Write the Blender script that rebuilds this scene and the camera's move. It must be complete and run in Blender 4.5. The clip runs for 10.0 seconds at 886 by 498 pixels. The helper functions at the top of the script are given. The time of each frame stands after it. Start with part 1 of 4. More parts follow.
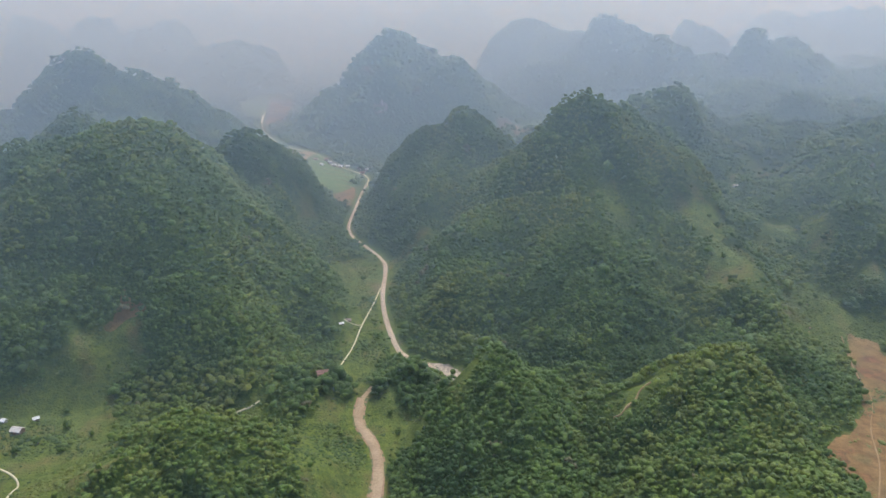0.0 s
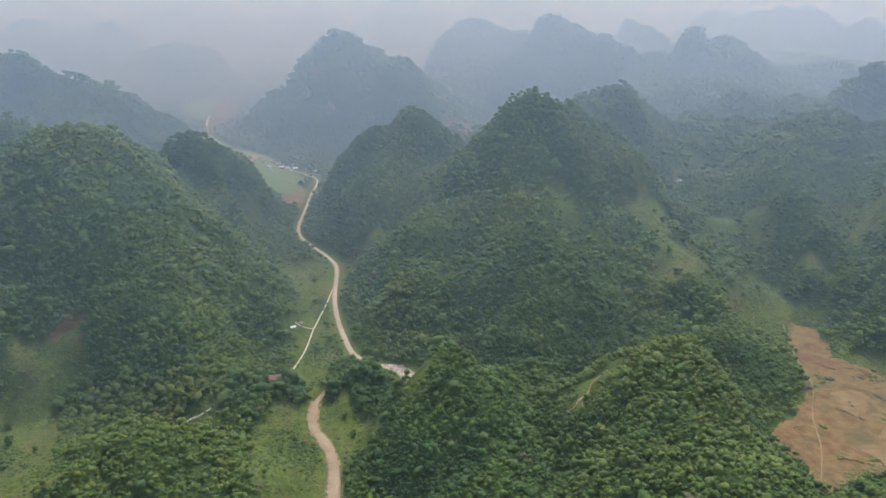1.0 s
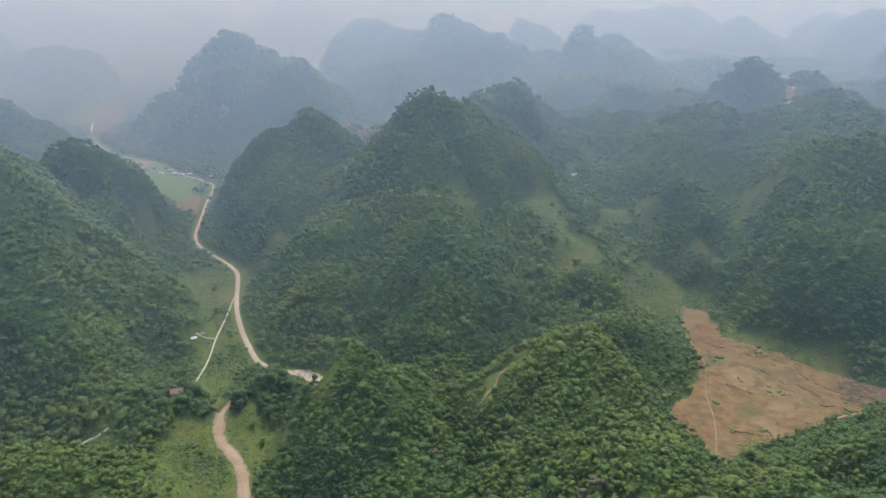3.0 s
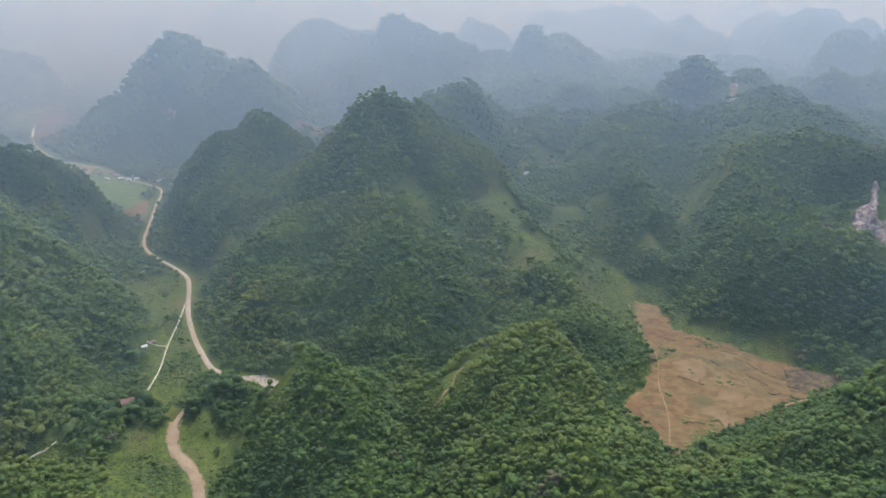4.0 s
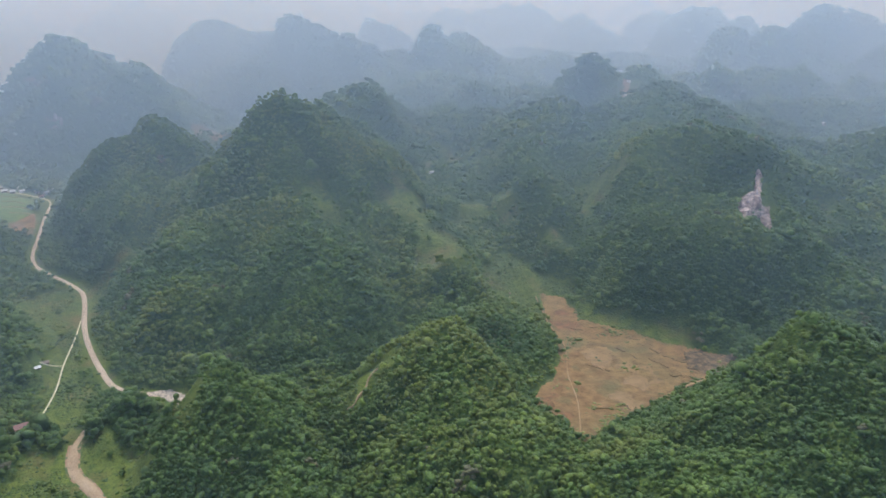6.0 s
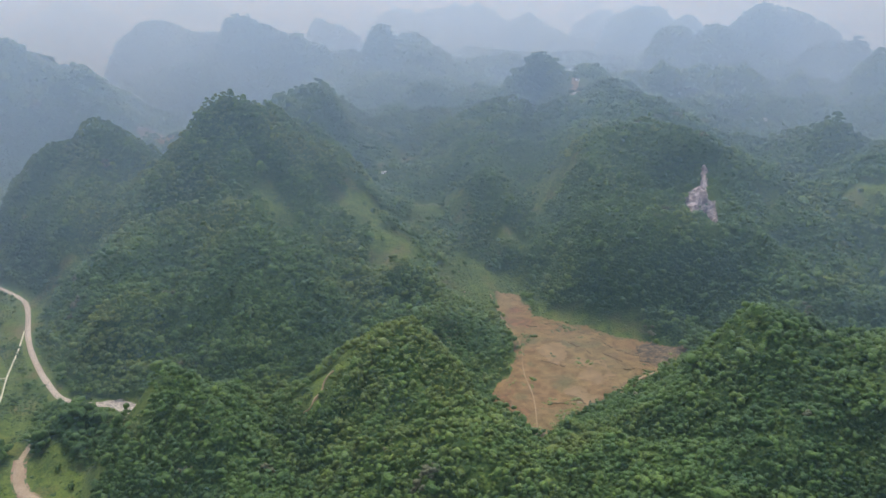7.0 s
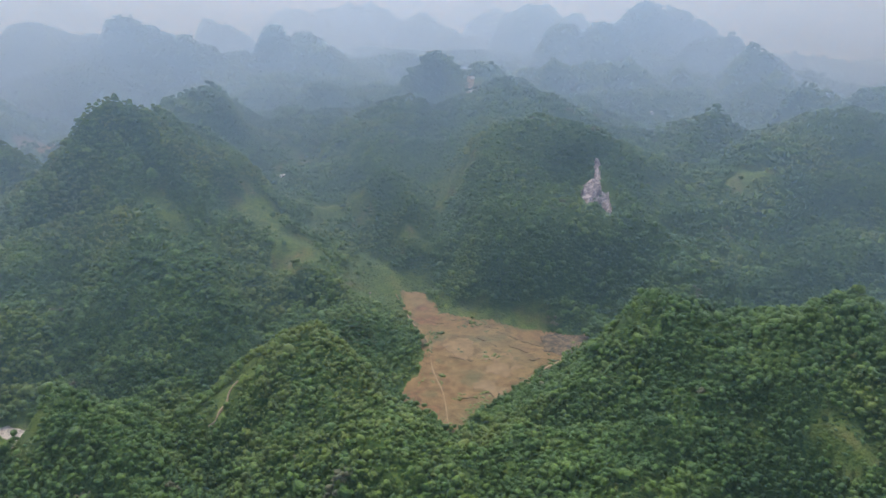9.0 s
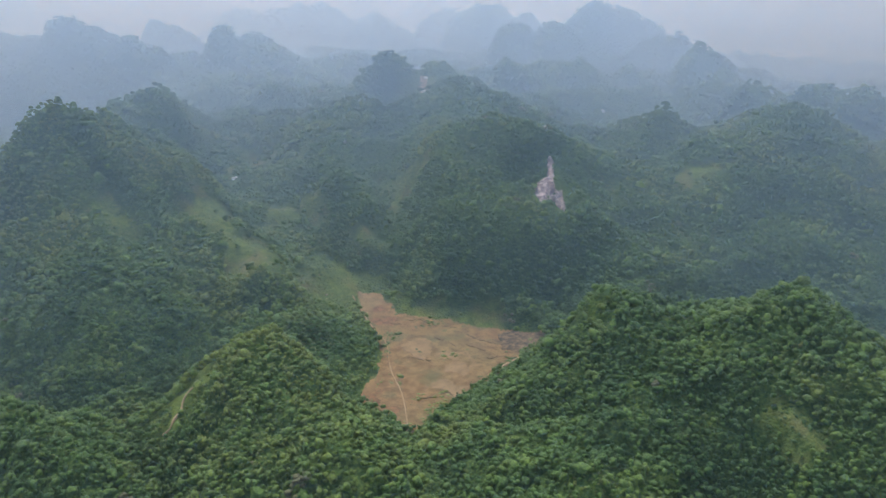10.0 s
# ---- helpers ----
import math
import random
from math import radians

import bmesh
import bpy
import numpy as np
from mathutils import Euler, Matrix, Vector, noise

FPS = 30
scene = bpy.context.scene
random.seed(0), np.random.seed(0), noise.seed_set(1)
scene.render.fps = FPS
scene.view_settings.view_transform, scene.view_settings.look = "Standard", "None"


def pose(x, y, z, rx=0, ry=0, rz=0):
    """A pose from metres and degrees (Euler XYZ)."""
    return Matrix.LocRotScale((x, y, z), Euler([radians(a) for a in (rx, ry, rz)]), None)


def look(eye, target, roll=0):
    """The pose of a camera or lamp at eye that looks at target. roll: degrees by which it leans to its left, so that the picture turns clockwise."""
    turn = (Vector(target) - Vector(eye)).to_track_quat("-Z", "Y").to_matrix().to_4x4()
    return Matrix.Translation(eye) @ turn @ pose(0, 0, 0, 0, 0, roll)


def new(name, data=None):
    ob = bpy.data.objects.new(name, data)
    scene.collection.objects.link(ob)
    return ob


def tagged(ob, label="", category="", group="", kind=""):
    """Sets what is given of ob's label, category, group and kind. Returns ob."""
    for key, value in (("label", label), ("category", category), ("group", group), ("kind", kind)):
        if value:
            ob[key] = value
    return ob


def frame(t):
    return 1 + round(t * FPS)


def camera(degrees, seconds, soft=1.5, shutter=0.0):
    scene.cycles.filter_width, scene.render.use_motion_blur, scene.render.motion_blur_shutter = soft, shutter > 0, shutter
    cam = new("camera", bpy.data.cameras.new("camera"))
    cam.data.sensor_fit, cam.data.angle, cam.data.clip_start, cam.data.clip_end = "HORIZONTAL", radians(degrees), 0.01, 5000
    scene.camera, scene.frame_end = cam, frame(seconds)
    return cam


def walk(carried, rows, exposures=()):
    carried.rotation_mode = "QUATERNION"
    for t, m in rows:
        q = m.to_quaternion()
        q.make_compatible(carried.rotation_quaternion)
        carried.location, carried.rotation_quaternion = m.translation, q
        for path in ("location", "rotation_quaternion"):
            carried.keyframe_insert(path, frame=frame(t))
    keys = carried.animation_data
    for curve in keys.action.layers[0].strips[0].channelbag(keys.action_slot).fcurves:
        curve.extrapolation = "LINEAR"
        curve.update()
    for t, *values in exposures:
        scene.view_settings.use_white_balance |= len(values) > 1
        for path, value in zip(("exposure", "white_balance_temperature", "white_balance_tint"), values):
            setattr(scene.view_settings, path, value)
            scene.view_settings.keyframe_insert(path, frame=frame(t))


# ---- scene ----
cam = camera(60.85, 10.0, soft=1.5)
# seconds, eye x, y, z, heading (clockwise), tilt, lean
PATH = [
    (0.0, 0.00, -0.00, 234.0, 0.08, -20.35, 0.21),
    (0.5, 0.21, -0.08, 234.0, 1.89, -20.35, 0.22),
    (1.0, 0.42, -0.16, 234.0, 3.98, -20.36, 0.20),
    (1.5, 0.63, -0.24, 234.0, 5.82, -20.37, 0.16),
    (2.0, 0.83, -0.33, 234.0, 7.84, -20.37, 0.09),
    (2.5, 1.04, -0.41, 234.0, 9.72, -20.39, 0.06),
    (4.0, 1.67, -0.65, 234.0, 15.25, -20.39, 0.04),
    (4.5, 1.88, -0.73, 234.0, 16.90, -20.37, 0.02),
    (5.0, 2.09, -0.82, 234.0, 18.88, -20.38, -0.01),
    (5.5, 2.30, -0.90, 234.0, 20.69, -20.38, -0.02),
    (7.0, 2.92, -1.14, 234.0, 26.20, -20.40, -0.09),
    (7.5, 3.13, -1.22, 234.0, 27.93, -20.41, -0.11),
    (8.0, 3.34, -1.31, 234.0, 29.99, -20.40, -0.13),
    (8.5, 3.55, -1.39, 234.0, 31.86, -20.41, -0.13),
    (9.0, 3.76, -1.47, 234.0, 33.87, -20.42, -0.16),
    (9.5, 3.97, -1.55, 234.0, 35.51, -20.44, -0.21),
    (10.0, 4.17, -1.63, 234.0, 37.35, -20.42, -0.24),
]
walk(cam, [(t, pose(x, y, z, 90 + tilt, lean, -head)) for t, x, y, z, head, tilt, lean in PATH], [(0.0, 1.35, 6350, 10), (10.0, 1.35, 5900, 9.5)])

# ---- light: a bright overcast, hazy sky with a wide soft sun ----
SUN_UP, SUN_TURN = 65.0, 22.0
world = bpy.data.worlds.new("sky")
scene.world = world
world.use_nodes = True
sky = world.node_tree.nodes.new("ShaderNodeTexSky")
sky.sky_type, sky.sun_disc = "NISHITA", False
sky.sun_elevation, sky.sun_rotation = radians(SUN_UP), radians(SUN_TURN)
sky.dust_density, sky.air_density = 1.8, 1.0
backg = world.node_tree.nodes["Background"]
backg.inputs["Strength"].default_value = 0.15
world.node_tree.links.new(sky.outputs[0], backg.inputs["Color"])
sun = new("sun", bpy.data.lights.new("sun", "SUN"))
sun.data.energy, sun.data.angle, sun.data.color = 1.75, radians(17), (0.97, 0.985, 1.0)
sun.matrix_world = look((0, 0, 0), (-math.sin(radians(SUN_TURN)) * math.cos(radians(SUN_UP)), -math.cos(radians(SUN_TURN)) * math.cos(radians(SUN_UP)), -math.sin(radians(SUN_UP))))
HAZE, VEIL, BANK, FAR_BANK = 0.00012, 0.0005, 0.0007, 0.0018


# ---- small helpers ----
def lattice(ix, iy, seed):
    n = (ix.astype(np.int64) * 374761393 + iy.astype(np.int64) * 668265263 + seed * 974711) & 0x7FFFFFFF
    n = ((n ^ (n >> 13)) * 1274126177) & 0x7FFFFFFF
    return ((n ^ (n >> 16)) & 0xFFFF) / 65535.0


def grain(x, y, seed):
    """Smooth value noise, 0 to 1, one cell to the unit."""
    x, y = np.asarray(x, float), np.asarray(y, float)
    ix, iy = np.floor(x), np.floor(y)
    u, v = x - ix, y - iy
    u, v = u * u * (3 - 2 * u), v * v * (3 - 2 * v)
    a, b = lattice(ix, iy, seed), lattice(ix + 1, iy, seed)
    c, d = lattice(ix, iy + 1, seed), lattice(ix + 1, iy + 1, seed)
    return (a * (1 - u) + b * u) * (1 - v) + (c * (1 - u) + d * u) * v


def fbm(x, y, size, seed, octaves=4):
    total, weight = 0.0, 0.0
    for k in range(octaves):
        total = total + grain(x / size * 2 ** k, y / size * 2 ** k, seed + k) / 2 ** k
        weight += 1 / 2 ** k
    return total / weight - 0.5


def smooth(a, b, v):
    s = np.clip((v - a) / (b - a), 0, 1)
    return s * s * (3 - 2 * s)


# ---- the land: cone hills round flat valleys ----
HILLS, SPINES = [], []


def hill(x, y, top, wide, deep, turn=0.0, blunt=0.1):
    """A limestone cone: its middle, its height, its half widths across and along, turned clockwise."""
    HILLS.append((x, y, top, wide, deep, radians(turn), blunt))


def spine(points, steep, blunt=20):
    """A ridge: its crest line with heights, and how fast its flanks fall."""
    SPINES.append((points, steep, blunt))


# the main hill: its crest with the saddle, and the spurs that run down from it
spine([(-16, 742, 88), (12, 735, 106), (42, 722, 92), (76, 690, 66), (109, 644, 92), (118, 611, 135), (144, 632, 118), (172, 655, 104), (205, 680, 80)], 1.1, 13)
spine([(118, 600, 116), (108, 550, 90), (98, 490, 62), (88, 432, 30), (80, 400, 10)], 0.72)
spine([(70, 655, 60), (58, 605, 62), (36, 548, 58), (18, 490, 46), (4, 440, 18)], 0.82)
spine([(172, 640, 92), (178, 590, 76), (196, 520, 50), (206, 450, 30), (204, 400, 14)], 0.6)
spine([(12, 715, 92), (-8, 660, 66), (-20, 600, 40), (-26, 560, 16)], 1.0)
hill(258, 806, 110, 105, 105, blunt=0.5)
hill(222, 790, 100, 90, 90, blunt=0.5)
# near knolls
spine([(31, 337, 48), (37, 300, 44), (40, 260, 42), (46, 215, 36), (50, 160, 26)], 1.05, 6)
spine([(140, 318, 57), (131, 285, 55), (122, 240, 55), (120, 200, 50), (116, 150, 40)], 0.8, 7)
spine([(140, 318, 56), (166, 345, 36), (186, 372, 16)], 0.75)
hill(-116, 286, 46, 74, 60, blunt=0.2)
hill(-142, 258, 42, 72, 70)
hill(-14, 385, 19, 18, 22, blunt=0.3)
hill(-32, 381, 11, 20, 16, blunt=0.3)
hill(-75.4, 384.8, 7.8, 33.8, 20.8, blunt=0.3)
# hill over the red field
spine([(238, 246, 26), (254, 232, 54), (272, 222, 73), (291, 198, 69), (312, 168, 79), (320, 146, 85), (312, 112, 80), (300, 60, 60)], 0.85, 14)
spine([(291, 198, 66), (232, 176, 52), (186, 150, 42), (150, 110, 34)], 0.5)
# western hill
spine([(-310, 540, 108), (-280, 524, 118), (-240, 516, 130), (-222, 522, 124), (-212, 560, 120), (-198, 592, 100), (-182, 624, 82), (-171, 664, 98), (-148, 684, 75), (-125, 679, 46), (-106, 672, 24)], 0.95)
spine([(-222, 510, 116), (-188, 470, 84), (-150, 432, 48), (-112, 400, 16)], 0.8)
spine([(-212, 560, 116), (-160, 530, 76), (-115, 500, 38), (-90, 480, 14)], 0.75)
hill(-322.4, 652.6, 113.1, 130, 130)
hill(-260, 679.9, 106.6, 104, 104, blunt=0.05)
hill(-298, 521, 110, 110, 110, blunt=0.3)
# hill with the rock face, the ridge behind it and the long eastern slope
spine([(352, 500, 48), (386, 487, 82), (405, 484, 98), (422, 470, 109), (434, 444, 107), (437, 416, 100), (436, 396, 70)], 1.0, 14)
spine([(422, 470, 106), (475, 540, 92), (533, 598, 92), (574, 690, 90), (640, 850, 94)], 0.42, 30)
spine([(430, 440, 96), (400, 400, 56), (360, 370, 20)], 0.6)
spine([(434, 735, 86), (395, 672, 72), (358, 625, 61), (318, 556, 42), (288, 517, 30)], 0.5, 14)
hill(629.2, 460.2, 100.1, 195, 195)
hill(643.5, 340.6, 119.6, 247, 221)
hill(780, 195, 127.4, 260, 260)
hill(390, 832, 60, 286, 260)
# the saddle behind the main hill
hill(100, 895, 56, 120, 80, blunt=0.5)
# hills behind the village
hill(-62, 1170, 137, 105, 130, blunt=0.5)
hill(-12, 1150, 122, 120, 120, blunt=0.3)
hill(13, 1105, 105.3, 143, 130)
hill(-110, 1105, 80, 80, 80)
hill(-150, 1135, 62, 110, 110, blunt=0.1)
hill(-427.7, 919.1, 130, 195, 156)
hill(-339.3, 928.2, 98.8, 156, 117)
# far ridge
hill(270, 1310, 100, 330, 170)
hill(450, 760, 90, 80, 80, blunt=0.5)
hill(320, 1330, 122, 120, 120, blunt=0.4)
hill(480, 1300, 96, 230, 150, blunt=0.4)
hill(950, 1750, 105, 330, 160, turn=30, blunt=0.4)
hill(1130, 1080, 100, 220, 300, blunt=0.4)
hill(900, 560, 88, 190, 190, blunt=0.3)
# rounded domes of the ridges to the north, north-east and north-west
hill(287, 1329, 149, 88, 92, blunt=0.5)
hill(333, 1313, 144, 98, 101, blunt=0.5)
hill(371, 1277, 146, 49, 52, blunt=0.5)
hill(501, 1572, 128, 71, 74, blunt=0.5)
hill(536, 1550, 115, 71, 74, blunt=0.5)
hill(485, 1249, 146, 61, 64, blunt=0.5)
hill(552, 1243, 114, 98, 101, blunt=0.5)
hill(810, 1883, 130, 146, 154, blunt=0.5)
hill(886, 1849, 126, 146, 154, blunt=0.5)
hill(924, 1774, 147, 64, 65, blunt=0.5)
hill(976, 1746, 146, 109, 114, blunt=0.5)
hill(1034, 1654, 128, 125, 132, blunt=0.5)
hill(1086, 1560, 84, 94, 100, blunt=0.5)
hill(599, 900, 105, 78, 82, blunt=0.5)
hill(662, 868, 111, 62, 66, blunt=0.5)
hill(1219, 1587, 117, 114, 120, blunt=0.5)
hill(1174, 1366, 157, 129, 136, blunt=0.5)
hill(1201, 1276, 140, 105, 110, blunt=0.5)
hill(983, 1068, 132, 72, 76, blunt=0.5)
hill(1026, 999, 133, 85, 90, blunt=0.5)
hill(1320, 1227, 132, 89, 94, blunt=0.5)
hill(1184, 1019, 154, 124, 130, blunt=0.5)
hill(1206, 961, 142, 88, 92, blunt=0.5)
hill(870, 842, 106, 92, 95, blunt=0.5)
hill(800, 869, 110, 65, 68, blunt=0.5)
hill(1150, 838, 116, 65, 68, blunt=0.5)
hill(1141, 866, 107, 81, 85, blunt=0.5)
hill(1012, 685, 122, 88, 92, blunt=0.5)
hill(979, 608, 104, 45, 48, blunt=0.5)
hill(832, 485, 104, 55, 58, blunt=0.5)
hill(839, 452, 94, 61, 64, blunt=0.5)
hill(847, 392, 115, 84, 88, blunt=0.5)
hill(1702, 851, 48, 242, 255, blunt=0.5)
hill(-873, 1687, 135, 102, 106, blunt=0.5)
hill(-757, 1688, 144, 81, 84, blunt=0.5)
hill(-676, 1722, 130, 90, 94, blunt=0.5)
hill(-610, 1746, 128, 90, 94, blunt=0.5)
hill(-452, 1680, 92, 130, 130, blunt=0.5)
hill(169, 1490, 138, 108, 112, blunt=0.5)
hill(235, 1431, 123, 125, 132, blunt=0.5)
hill(-70, 1177, 136, 80, 80, blunt=0.5)
# the karst beyond
rng = np.random.default_rng(5)
for gx in np.arange(-4800, 4801, 300):
    for gy in np.arange(-4800, 4801, 300):
        px, py = gx + rng.uniform(-90, 90), gy + rng.uniform(-90, 90)
        high, broad = rng.uniform(70, 150), rng.uniform(120, 210)
        away = math.hypot(px, py)
        if away < 2250 and py > -100 and -1200 < px < 2100 or away < 580 or away > 4900:
            continue
        hill(px, py, high, broad, broad * rng.uniform(0.8, 1.2), blunt=0.35)


LOWER_ROAD = [(-29, 247), (-33, 294), (-32, 306), (-33, 322), (-38, 340), (-47, 355), (-48, 370), (-47, 382)]
FAR_HOUSES = [(811, 1130), (818, 1121), (829, 1124), (612, 832), (603, 818), (564, 770), (556, 776), (770, 656), (671, 1184)]
ROAD = [(12, 397), (11, 404), (6, 411), (-8, 419), (-27, 432), (-34, 455), (-42, 491), (-47, 530), (-47, 578), (-50, 602), (-68, 634), (-88, 670), (-93, 702), (-91, 750), (-91, 815), (-88, 849)]
WOOD_TRACK = [(-47, 382), (-42, 392), (-28, 399), (-12, 401), (4, 398), (12, 397)]
VILLAGE_ROAD = [(-88, 849), (-88, 881), (-116, 914), (-144, 946), (-159, 990), (-190, 1022), (-229, 1057), (-275, 1150), (-296, 1231), (-314, 1330), (-329, 1427)]
FIELD = [(269, 454), (284, 444), (279, 410), (292, 391), (305, 369), (317, 351), (338, 326), (334, 316), (303, 307), (259, 298), (235, 292), (217, 288), (201, 282), (200, 300), (197, 316), (196, 332), (222, 347), (243, 378), (254, 412)]


BASIN = [(262, 415, 0), (274, 450, 4), (270, 500, 16), (262, 560, 28), (268, 626, 38), (280, 728, 50), (330, 850, 62)]
PASS = [(318, 478, 24), (331, 494, 33), (377, 590, 50), (425, 672, 63)]
CLEARINGS = []
CLEARINGS.append([(-248, 366), (-233, 378), (-217, 390), (-204, 406), (-197, 411), (-180, 404), (-175, 397), (-192, 391), (-193, 378), (-177, 339), (-131, 268), (-143, 248), (-142, 246), (-208, 247), (-260, 299), (-285, 350)])  # meadow below the western hill
CLEARINGS.append([(-84, 573), (-65, 608), (-51, 552), (-47, 490), (-34, 424), (-42, 390), (-56, 400), (-65, 417), (-66, 455), (-65, 498), (-75, 530)])  # valley strip
CLEARINGS.append([(-80, 356), (-60, 371), (-46, 378), (-48, 358), (-42, 340), (-37, 318), (-37, 290), (-48, 272), (-60, 279), (-68, 300), (-72, 330)])  # by the road
CLEARINGS.append([(-46, 380), (-36, 376), (-14, 352), (-8, 338), (-14, 328), (-26, 326), (-32, 318), (-36, 350)])  # verge
CLEARINGS.append([(-229, 1061), (-174, 1020), (-148, 945), (-99, 887), (-94, 838), (-96, 750), (-120, 792), (-164, 887)])  # village fields
CLEARINGS.append([(-384, 1392), (-358, 1531), (-289, 1495), (-259, 1309), (-272, 1183), (-332, 1282)])  # far fields
CLEARINGS.append([(-12, 425), (10, 418), (18, 405), (12, 323), (0, 395), (-4, 409)])  # the bend
SPIRE = [(406, 394), (417, 405), (421, 406), (423, 404), (416, 397), (407, 386)]
ROCK = [(390, 390), (400, 396), (408, 397), (408, 385), (410, 381), (408, 376), (402, 380), (398, 382), (388, 380)]
ROCK_TAIL = [(402, 380), (408, 377), (404, 370), (395, 362), (399, 372)]
KNOLL_PATH = [(101, 322), (95, 320), (93, 316), (88, 314), (85, 310), (82, 313)]
WOOD_PATH = [(-118, 363), (-114, 365), (-109, 366), (-104, 370)]
CLEARINGS.append([(76, 1040), (136, 1058), (126, 970), (112, 885), (88, 880), (84, 950)])  # saddle field
CLEARINGS.append([(316, 774), (332, 774), (338, 769), (353, 767), (345, 738), (333, 752), (314, 751), (273, 666), (261, 658), (264, 672), (279, 688), (303, 747)])  # hut slope
CLEARINGS.append([(196, 586), (204, 583), (204, 577), (213, 574), (201, 574), (193, 576)])  # bush ring
CLEARINGS.append([(175, 565), (197, 564), (220, 564), (222, 557), (201, 531), (199, 504), (213, 509), (233, 503), (209, 465), (194, 472), (184, 460), (180, 473), (182, 489), (189, 499), (188, 525), (184, 537), (175, 551)])  # east flank
CLEARINGS.append([(111, 542), (129, 557), (135, 533), (121, 516), (110, 534)])  # upper flank
CLEARINGS.append([(265, 605), (289, 580), (308, 604), (297, 547), (292, 531), (286, 541), (281, 564), (265, 556), (257, 558), (265, 570)])  # mid terrace
CLEARINGS.append([(378, 539), (363, 484), (362, 479), (360, 498), (357, 505), (348, 509), (338, 497), (331, 501), (353, 520), (369, 562)])  # pass
CLEARINGS.append([(218, 450), (258, 499), (268, 503), (273, 483), (283, 467), (301, 468), (297, 482), (296, 504), (298, 500), (302, 477), (304, 466), (298, 458), (286, 440), (232, 445), (221, 444)])  # head of the red field
CLEARINGS.append([(285, 426), (307, 386), (324, 364), (323, 349), (309, 363), (294, 396), (285, 411)])  # east of the red field
CLEARINGS.append([(512, 359), (519, 361), (554, 344), (535, 333), (516, 333), (506, 344)])  # eastern glade
CLEARINGS.append([(460, 396), (487, 392), (467, 389)])  # small glade
CLEARINGS.append([(-41, 598), (-16, 595), (-12, 583), (-29, 583), (-36, 560), (-43, 544)])  # roadside slope
CLEARINGS.append([(-136, 660), (-123, 673), (-113, 660), (-128, 654)])  # west hill glade
CLEARINGS.append([(-94, 590), (-69, 604), (-54, 579), (-61, 548), (-71, 523), (-80, 538)])  # west of the road
CLEARINGS.append([(85, 325), (95, 328), (110, 326), (104, 317), (94, 314), (82, 313), (74, 329)])  # knoll glade
CLEARINGS.append([(277, 129), (284, 126), (281, 114), (272, 110), (273, 118)])  # young growth


def beside(x, y, line):
    """How far the places lie from a line on the plan."""
    best = np.full(np.shape(x), 1e9)
    for (x0, y0), (x1, y1) in zip(line[:-1], line[1:]):
        dx, dy = x1 - x0, y1 - y0
        k = np.clip(((x - x0) * dx + (y - y0) * dy) / (dx * dx + dy * dy), 0, 1)
        best = np.minimum(best, np.hypot(x - x0 - k * dx, y - y0 - k * dy))
    return best


def along(x, y, line):
    """The third number of a line on the plan, at its point nearest to each place, and how far that point is."""
    best, level = np.full(np.shape(x), 1e9), np.zeros(np.shape(x))
    for (x0, y0, z0), (x1, y1, z1) in zip(line[:-1], line[1:]):
        dx, dy = x1 - x0, y1 - y0
        k = np.clip(((x - x0) * dx + (y - y0) * dy) / (dx * dx + dy * dy), 0, 1)
        d = np.hypot(x - x0 - k * dx, y - y0 - k * dy)
        level = np.where(d < best, z0 + k * (z1 - z0), level)
        best = np.minimum(best, d)
    return level, best


def within(x, y, p):
    hit = np.zeros(np.shape(x), bool)
    for (x0, y0), (x1, y1) in zip(p, np.roll(p, -1, 0)):
        if y0 != y1:
            hit ^= ((y0 > y) != (y1 > y)) & (x < (x1 - x0) * (y - y0) / (y1 - y0) + x0)
    return hit


